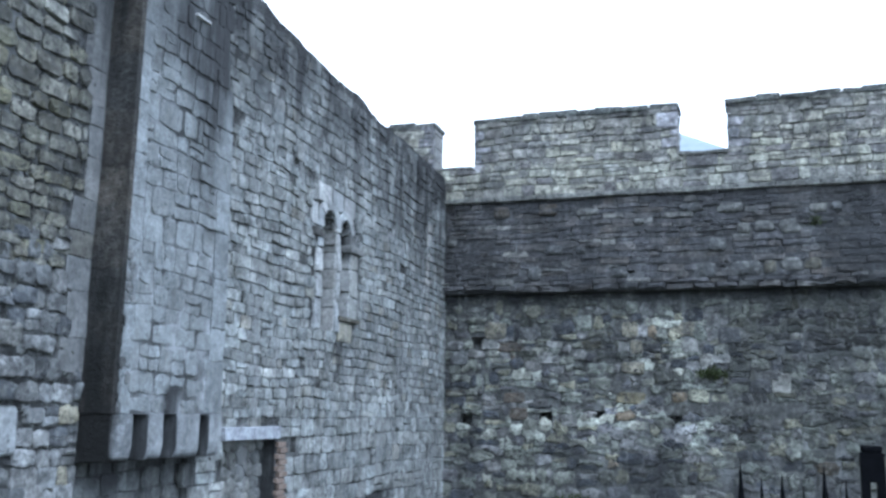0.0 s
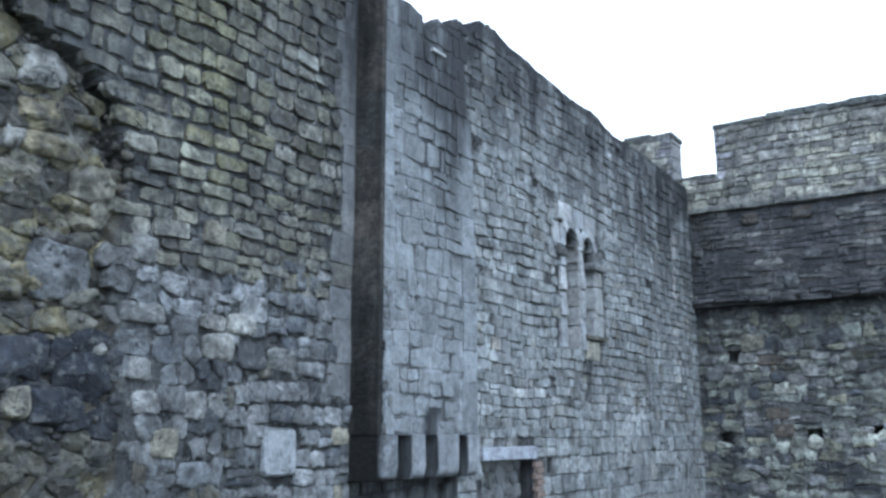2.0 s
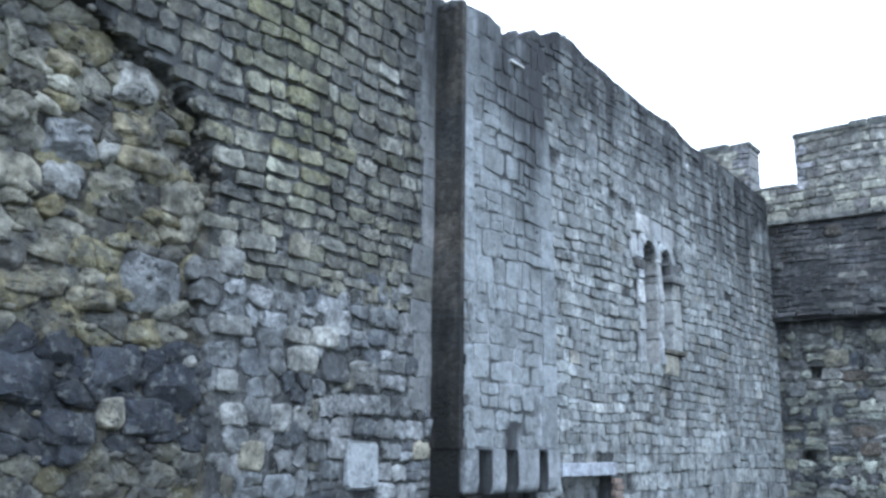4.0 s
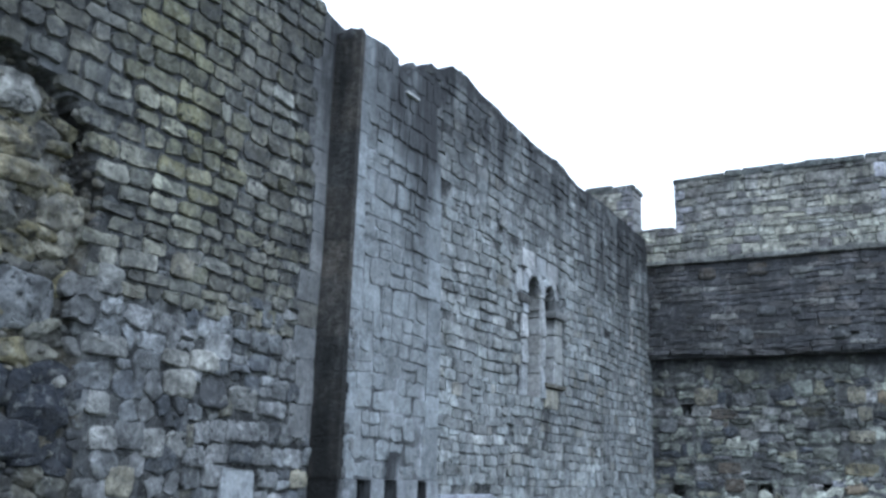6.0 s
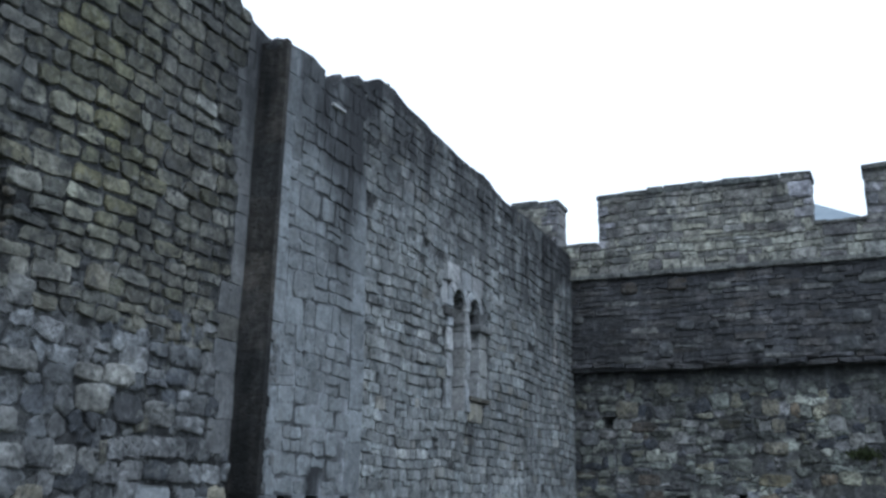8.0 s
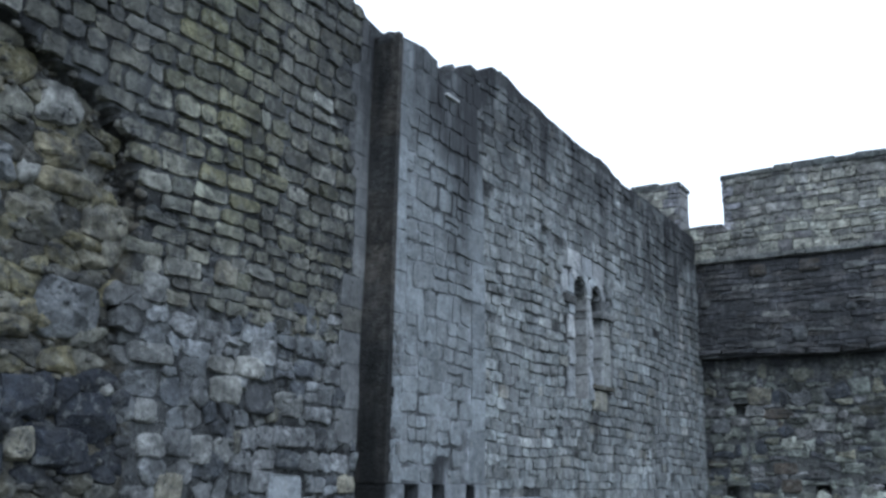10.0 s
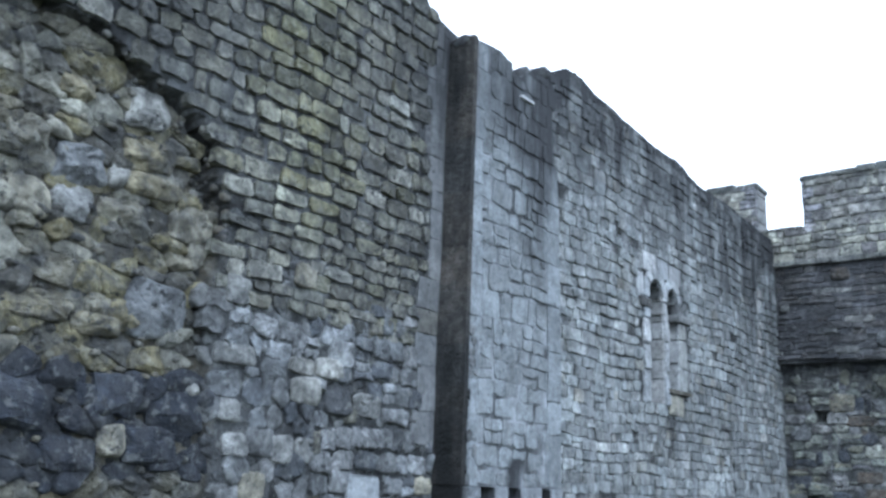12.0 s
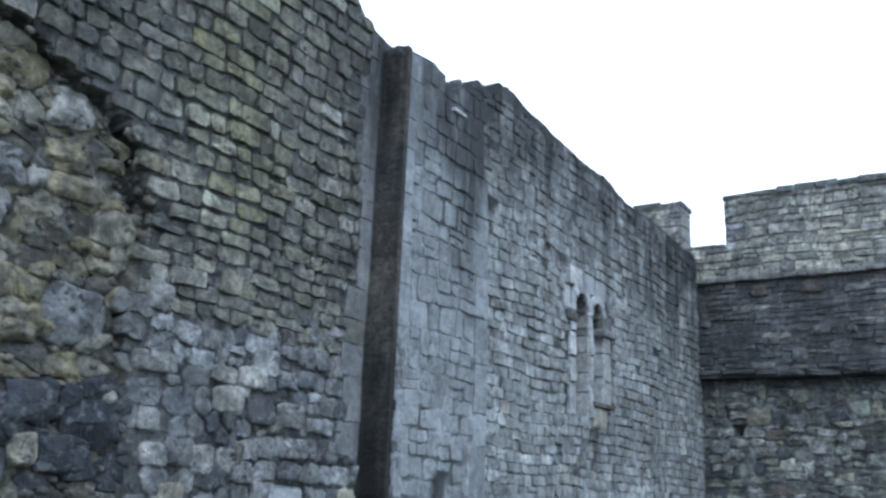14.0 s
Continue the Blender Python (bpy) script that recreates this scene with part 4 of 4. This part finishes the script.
# sooty and limewashed stretches of the rubble: middle, half size, how much darker or paler
PATCHES = [(-2.2, 1.7, 1.2, 1.0, 1.25), (0.8, 3.4, 1.6, 0.7, 0.72), (-2.65, 2.9, 0.35, 0.35, 0.5), (-1.6, 3.05, 0.17, 0.24, 0.45), (-1.5, 2.28, 0.5, 0.36, 0.6), (-3.57, 2.06, 0.4, 0.3, 0.55), (-2.69, 2.12, 0.35, 0.3, 0.55), (-4.0, 3.45, 0.4, 0.3, 0.6), (-4.97, 2.14, 0.2, 0.35, 0.6),
           (-0.17, 3.03, 0.38, 0.36, 0.5), (1.8, 3.1, 0.5, 0.34, 0.5), (0.26, 2.3, 0.66, 0.5, 0.6), (-0.15, 1.57, 0.6, 0.35, 0.65), (-0.95, 1.35, 0.4, 0.6, 1.25), (-2.05, 1.95, 0.4, 0.25, 1.3), (1.4, 0.76, 0.9, 0.5, 0.85)]


def patch(u, z):
    k = 1.0
    for a, b, ru, rz, gain in PATCHES:
        k *= 1 + ((gain if gain > 1 else 0.72 * gain) - 1) * max(0.0, min(1.0, 2.2 * (1 - math.hypot((u - a) / ru, (z - b) / rz) * (1 + 0.5 * wobble(u, z, 3.0, 44.0)))))
    return min(k, 1.3)


def no_stain(u, z):
    return 0.0


def north_stain_shade(u, z):
    # the ledge's shade, painted as a dark strip on the stones below it
    ledge_shade = 0.95 * max(0, 1 - (LEDGE - z) / 0.36)
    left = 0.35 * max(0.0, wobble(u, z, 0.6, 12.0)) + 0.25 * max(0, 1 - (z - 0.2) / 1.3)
    return ledge_shade + (0.3 if patch(u, z) > 1.05 else 1.0) * (left + 1.0 * max(0, wobble(u, z * 0.3, 1.9, 31.0)) + 0.6 * max(0, wobble(u, z * 0.3, 4.5, 37.0)))


def band_stain(u, z):
    return 0.36 + 0.5 * wobble(u, z, 0.8, 15.0) + 0.2 * max(0, 1 - (STRING - z) / 0.5)+ 0.12


holes = [(u - 0.13, u + 0.13, z - 0.09, z + 0.12, 0.3) for u, z in PUTLOGS]
core("wall_core", north, steps(-8.0, 4.2, 0.25), steps(-0.2, LEDGE, 0.25), lambda u: 99.0, lambda u, z: -0.024, 1.2, holes, wall_north, lambda u, z: (0.19, 0.195, 0.19), north_stain_shade)
core("band_core", north, steps(-8.0, 4.2, 0.25), steps(LEDGE, STRING, 0.2), lambda u: 99.0, lambda u, z: 0.148, 1.2, [(u - 0.08, u + 0.07, z - 0.05, z + 0.04, 0.1) for u, z in GAPS], wall_north, lambda u, z: (0.16, 0.16, 0.168), band_stain)
core("parapet_core", north, steps(-8.0, 4.2, 0.25), steps(STRING, 6.55, 0.2), lambda u: 99.0, lambda u, z: 0.165, 0.45, [], wall_north, lambda u, z: (0.34, 0.34, 0.29))
rubble, band, upper = Pile(), Pile(), Pile()
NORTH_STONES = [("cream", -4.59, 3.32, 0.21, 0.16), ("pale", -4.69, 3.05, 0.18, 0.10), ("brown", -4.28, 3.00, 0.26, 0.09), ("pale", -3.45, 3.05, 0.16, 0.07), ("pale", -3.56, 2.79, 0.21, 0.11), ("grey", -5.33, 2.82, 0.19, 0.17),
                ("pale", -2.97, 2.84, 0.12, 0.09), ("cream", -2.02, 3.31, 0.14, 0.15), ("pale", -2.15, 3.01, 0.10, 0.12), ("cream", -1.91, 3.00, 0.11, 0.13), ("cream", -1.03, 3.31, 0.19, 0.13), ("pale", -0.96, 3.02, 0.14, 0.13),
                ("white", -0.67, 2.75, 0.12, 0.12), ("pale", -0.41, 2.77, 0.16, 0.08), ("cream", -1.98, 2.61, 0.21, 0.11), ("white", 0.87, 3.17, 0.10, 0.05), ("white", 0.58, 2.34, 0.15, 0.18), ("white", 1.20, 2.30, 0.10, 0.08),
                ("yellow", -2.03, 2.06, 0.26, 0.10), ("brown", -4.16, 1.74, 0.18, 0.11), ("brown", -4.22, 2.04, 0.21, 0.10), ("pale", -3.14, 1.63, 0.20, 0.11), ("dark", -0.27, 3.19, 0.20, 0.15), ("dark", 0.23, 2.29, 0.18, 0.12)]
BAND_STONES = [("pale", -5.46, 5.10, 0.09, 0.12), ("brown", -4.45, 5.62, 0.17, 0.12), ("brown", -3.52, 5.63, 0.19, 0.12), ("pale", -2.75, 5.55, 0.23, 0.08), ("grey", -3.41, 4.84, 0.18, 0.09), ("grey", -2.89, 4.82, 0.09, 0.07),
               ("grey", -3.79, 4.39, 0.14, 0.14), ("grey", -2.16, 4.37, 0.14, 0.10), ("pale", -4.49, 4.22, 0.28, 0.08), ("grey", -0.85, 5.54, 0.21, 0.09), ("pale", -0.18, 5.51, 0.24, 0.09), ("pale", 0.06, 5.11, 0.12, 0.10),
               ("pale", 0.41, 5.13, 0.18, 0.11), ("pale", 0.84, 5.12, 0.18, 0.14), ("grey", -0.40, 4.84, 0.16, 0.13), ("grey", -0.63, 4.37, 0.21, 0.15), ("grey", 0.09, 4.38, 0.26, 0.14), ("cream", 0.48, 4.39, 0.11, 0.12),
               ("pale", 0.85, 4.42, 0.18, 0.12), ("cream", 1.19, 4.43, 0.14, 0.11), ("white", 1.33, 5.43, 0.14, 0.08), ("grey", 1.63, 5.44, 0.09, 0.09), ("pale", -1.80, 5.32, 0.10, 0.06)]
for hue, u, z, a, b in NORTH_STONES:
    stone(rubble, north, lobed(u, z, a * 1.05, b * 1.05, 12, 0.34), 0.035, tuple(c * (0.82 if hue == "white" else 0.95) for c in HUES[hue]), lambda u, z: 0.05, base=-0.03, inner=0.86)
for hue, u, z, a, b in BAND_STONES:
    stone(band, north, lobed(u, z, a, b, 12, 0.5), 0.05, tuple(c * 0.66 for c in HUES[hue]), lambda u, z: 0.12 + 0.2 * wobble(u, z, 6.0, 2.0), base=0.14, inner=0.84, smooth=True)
for poly in courses(-5.7, 4.1, 1.95, LEDGE - 0.03, (0.13, 0.29), (0.11, 0.42), 0.16, 41.0, 0.4, 0.004, 0.034, 0.26) + courses(-5.7, 4.1, 0.0, 1.97, (0.14, 0.32), (0.13, 0.48), 0.2, 43.0, 0.4, 0.004, 0.042, 0.26):
    u, z = middle(poly)
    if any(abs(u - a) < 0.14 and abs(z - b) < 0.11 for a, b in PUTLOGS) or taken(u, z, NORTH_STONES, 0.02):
        continue
    tone = patchy(palette((3, 0.3, 0.32, 0.285), (2, 0.31, 0.312, 0.315), (1.5, 0.2, 0.212, 0.19), (1.3, 0.18, 0.183, 0.2), (1.8, 0.45, 0.465, 0.41), (1.2, 0.38, 0.375, 0.29), (0.15, 0.22, 0.185, 0.14), (1.3, 0.09, 0.1, 0.12)), u, z, 0.8, 0.6, 70.0)
    tone = tuple(1.12 * patch(u, z) * c for c in tone)
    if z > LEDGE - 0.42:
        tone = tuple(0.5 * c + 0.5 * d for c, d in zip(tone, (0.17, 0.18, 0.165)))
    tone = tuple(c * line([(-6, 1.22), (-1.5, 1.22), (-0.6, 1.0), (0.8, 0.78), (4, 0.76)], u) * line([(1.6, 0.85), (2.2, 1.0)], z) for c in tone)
    if rnd.random() < 0.03:
        continue
    rough_stone(rubble, north, poly, rnd.uniform(0.012, 0.05), tone, north_stain_shade, base=-0.032, flat=0.85, knock=0.3, rings=(1.0, 0.9, 0.6))
for poly in courses(-5.7, 4.1, LEDGE + 0.02, STRING, (0.07, 0.15), (0.18, 0.6), 0.04, 8.0, 0.2, 0.004, 0.012, 0.12):
    u, z = middle(poly)
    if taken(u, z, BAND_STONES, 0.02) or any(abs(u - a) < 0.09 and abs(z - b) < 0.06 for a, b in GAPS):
        continue
    bottom = max(0.0, 1 - (z - LEDGE) / 0.25)
    tone = patchy(palette((6, 0.18, 0.18, 0.195), (3, 0.26, 0.25, 0.25), (1, 0.2, 0.18, 0.165), (0.7, 0.46, 0.46, 0.44)), u, z, 0.8, 0.6, 80.0)
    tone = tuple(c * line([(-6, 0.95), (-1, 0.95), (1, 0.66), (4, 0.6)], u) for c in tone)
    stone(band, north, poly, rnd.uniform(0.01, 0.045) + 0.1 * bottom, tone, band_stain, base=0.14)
for poly in courses(-5.72, 4.1, STRING + 0.02, 6.57, (0.12, 0.24), (0.16, 0.5), 0.05, 9.0, 0.25, 0.006, 0.013, 0.12):
    tone = palette((4, 0.42, 0.42, 0.39), (2.5, 0.54, 0.54, 0.46), (2.0, 0.7, 0.7, 0.6), (1.2, 0.3, 0.29, 0.29))
    stone(upper, north, poly, rnd.uniform(0.02, 0.035), tone, lambda u, z: 0.25 * max(0, 1 - (z - STRING) / 0.2), base=0.16)
stone(upper, north, block(-0.92, -0.33, 6.3, 6.56, 0.006, 0.01, 0.08), 0.03, (0.2, 0.195, 0.2), no_stain, base=0.175, inner=0.93, uneven=0.1)
u = -5.68
while u < 4.0:
    w = rnd.uniform(0.35, 0.9)
    z = 5.875 + 0.012 * wobble(u, 0.0, 1.0, 3.0)
    bm = box_mesh(bmesh.new(), u + 0.003, u + w - 0.003, YN - 0.25 + rnd.uniform(-0.015, 0.015), YN - 0.1, z - 0.045, z + 0.05, 0.02, 0.009)
    toned(part("string_course", bm, STONE, wall_north), palette((2, 0.27, 0.275, 0.26), (1, 0.34, 0.345, 0.32)), lambda p: 0.15)
    u += w
rubble.split(lambda s: abs(s[0][-1][0] + 2.5) + abs(s[0][-1][2] - 2.6), "rubble_stone", "rubble_masonry", STONE, wall_north)
band.split(lambda s: abs(s[0][-1][0] + 2.5) + abs(s[0][-1][2] - 5.0), "band_stone", "band_masonry", STONE, wall_north)
upper.single("parapet_stone", STONE, wall_north)
for m0, m1 in MERLONS:
    merlon = core("merlon", north, steps(m0 + 0.02, m1 - 0.02, 0.3), steps(6.53, 7.49, 0.25), lambda u: 99.0, lambda u, z: 0.163, 0.45, [], wall_north, lambda u, z: (0.3, 0.3, 0.27))
    face_stones, ends, coping = Pile(), Pile(), Pile()
    for poly in courses(m0, m1, 6.55, 7.48, (0.11, 0.22), (0.15, 0.42), 0.05, 10.0 + m0, 0.22, 0.006, 0.013, 0.12):
        u, z = middle(poly)
        tone = patchy(palette((5, 0.4, 0.395, 0.37), (2, 0.48, 0.475, 0.42), (1.2, 0.66, 0.65, 0.56), (1.2, 0.28, 0.27, 0.26)), u, z, 1.0, 0.4)
        if z < 6.86 and rnd.random() < 0.35:
            tone = palette((2, 0.72, 0.71, 0.58), (1, 0.58, 0.57, 0.5))
        if min(u - m0, m1 - u) < 0.2 and rnd.random() < 0.8:
            tone = palette((1, 0.52, 0.52, 0.56), (1, 0.42, 0.42, 0.45))
        stone(face_stones, north, poly, rnd.uniform(0.012, 0.035), tone, lambda u, z: 0.12 + 0.5 * max(0, 1 - (7.6 - z) / 0.3), base=0.16)
    if m0 == -5.03:
        stone(face_stones, north, block(-1.44, -1.04, 7.1, 7.4, 0.005, 0.008, 0.06), 0.03, (0.62, 0.62, 0.68), no_stain, base=0.17, inner=0.94, uneven=0.05)
    for e, s in ((m0, -1), (m1, 1)):
        z = 6.57
        while z < 7.43:
            h = rnd.uniform(0.16, 0.3)
            stone(ends, lambda a, c, d, e=e, s=s: (e + s * d, a if s < 0 else 2 * YN + 0.3 - a, c), [(2 * YN + 0.3 - p[0], p[1]) for p in block(YN - 0.13, YN + 0.43, z, min(z + h, 7.48), 0.006, 0.006, 0.1)], 0.02, palette((1, 0.34, 0.34, 0.34)), no_stain, base=-0.02, inner=0.9)
            z += h
    u = m0 - 0.03
    while u < m1 - 0.1:
        w = min(rnd.uniform(0.3, 0.6), m1 + 0.03 - u)
        if m1 + 0.03 - (u + w) < 0.2:
            w = m1 + 0.03 - u
        zt = 7.59 + rnd.uniform(-0.035, 0.03)
        bm = box_mesh(bmesh.new(), u + 0.004, u + w - 0.004, YN - 0.2 + rnd.uniform(-0.02, 0.02), YN + 0.46, 7.47, zt, 0.025, 0.014)
        toned(part("coping_stone", bm, STONE, merlon), palette((3, 0.19, 0.205, 0.195), (1, 0.24, 0.25, 0.23)), lambda p: 0.2)
        u += w
    face_stones.single("merlon_stone", STONE, merlon)
    ends.single("quoin_stone", ASHLAR, merlon)
for a, b in zip(MERLONS, MERLONS[1:]):
    u = a[1]
    while u < b[0] - 0.02:
        w = min(rnd.uniform(0.2, 0.4), b[0] - u)
        bm = box_mesh(bmesh.new(), u + 0.003, u + w - 0.003, YN - 0.215, YN + 0.44, 6.535, 6.6 + rnd.uniform(-0.01, 0.02), 0.015, 0.006)
        toned(part("sill_stone", bm, STONE, wall_north), palette((1, 0.24, 0.24, 0.22)), lambda p: 0.25)
        u += w

# ---- plants rooted in the joints ----


def wall_plant(name, at, size, count, label):
    plant = tagged(new(name), label, "plant", group="plants in the wall")
    plant.location = at
    bm = bmesh.new()
    for _ in range(count):
        d = Vector((rnd.gauss(0, 1), -abs(rnd.gauss(0, 0.7)), rnd.gauss(-0.1, 0.6)))
        c = Vector((d.x * size[0], d.y * size[1], d.z * size[2])) * 0.5
        m = Matrix.Translation(c) @ Euler([rnd.uniform(0, 6.3) for _ in range(3)]).to_matrix().to_4x4()
        l = rnd.uniform(0.02, 0.045)
        vs = [bm.verts.new(m @ Vector(p)) for p in ((-l, 0, 0), (0, -l * 0.5, l * 0.2), (l * 1.3, 0, 0), (0, l * 0.5, l * 0.2))]
        bm.faces.new(vs)
    part("foliage", bm, LEAF, plant)
    bm = bmesh.new()
    for _ in range(5):
        tip = Vector((rnd.uniform(-1, 1) * size[0] * 0.6, -rnd.uniform(0.3, 1) * size[1] * 0.6, rnd.uniform(-0.5, 0.6) * size[2]))
        m = Matrix.Translation(tip / 2) @ tip.to_track_quat("Z", "Y").to_matrix().to_4x4()
        bmesh.ops.create_cone(bm, cap_ends=True, segments=5, radius1=0.006, radius2=0.003, depth=tip.length + 0.06, matrix=m)
    part("stems", bm, LEAF, plant)
    return plant


wall_plant("wall_plant", (-0.58, YN - 0.02, 2.53), (0.26, 0.14, 0.15), 260, "dark green tuft rooted in the rubble wall")
wall_plant("wall_plant", (1.25, YN - 0.14, 5.2), (0.16, 0.1, 0.16), 130, "olive green tuft growing from the dark band")
wall_plant("wall_plant", (XW - 0.1, 9.84, 6.83), (0.08, 0.08, 0.09), 36, "wisp of grass on the ragged top of the wall")
wall_plant("wall_plant", (-3.1, YN - 0.1, 0.2), (0.4, 0.2, 0.16), 260, "low dark green weeds at the foot of the wall")

# ---- railing near the camera ----
FENCE_Y = 5.2
fence = tagged(new("iron_railing"), "black iron railing with pointed bars and a flat gate post", "fence")


def spear(x, tip, r):
    bm = bmesh.new()
    bmesh.ops.create_cone(bm, cap_ends=True, segments=8, radius1=r, radius2=r, depth=tip - 0.2, matrix=Matrix.Translation((x, FENCE_Y, (tip - 0.2) / 2)))
    bmesh.ops.create_cone(bm, cap_ends=True, segments=8, radius1=r * 1.1, radius2=0.002, depth=0.2, matrix=Matrix.Translation((x, FENCE_Y, tip - 0.1)))
    part("bar", bm, IRON, fence)


for k in range(25):
    x = -0.04 + 0.0975 * k
    if 0.48 < x < 0.65:
        continue
    spear(x, (1.485, 1.43, 1.53, 1.465)[(k + 2) % 4], 0.014 if k % 2 else 0.018)
for z in (0.18, 1.22):
    part("rail", box_mesh(bmesh.new(), -0.05, 2.4, FENCE_Y - 0.008, FENCE_Y + 0.008, z, z + 0.04, 0.003), IRON, fence)
bm = bmesh.new()
for x0, x1, z0, z1 in ((0.515, 0.553, 0, 1.6), (0.585, 0.622, 0, 1.6), (0.553, 0.585, 0, 1.37), (0.553, 0.585, 1.46, 1.6)):
    box_mesh(bm, x0, x1, FENCE_Y - 0.03, FENCE_Y + 0.03, z0, z1)
box_mesh(bm, 0.52, 0.617, FENCE_Y - 0.026, FENCE_Y + 0.026, 1.6, 1.635, 0.012)
part("gate_post", bm, IRON, fence, "flat black post with an oblong hole")

# ---- house beyond the wall ----
house = tagged(new("house"), "distant house with pale blue-grey slate hipped roof", "house")
part("wall", box_mesh(bmesh.new(), -6.6, 1.2, 30, 38, 0, 9.35), RENDER, house)
bm = bmesh.new()
eave = [bm.verts.new(p) for p in ((-7.0, 29.6, 9.27), (1.6, 29.6, 9.27), (1.6, 38.4, 9.27), (-7.0, 38.4, 9.27))]
ridge = [bm.verts.new(p) for p in ((-4.2, 34, 12.45), (-2.93, 34, 12.45))]
for f in ((eave[0], eave[1], ridge[1], ridge[0]), (eave[1], eave[2], ridge[1]), (eave[2], eave[3], ridge[0], ridge[1]), (eave[3], eave[0], ridge[0]), eave[::-1]):
    bm.faces.new(f)
part("roof", bm, SLATE, house)
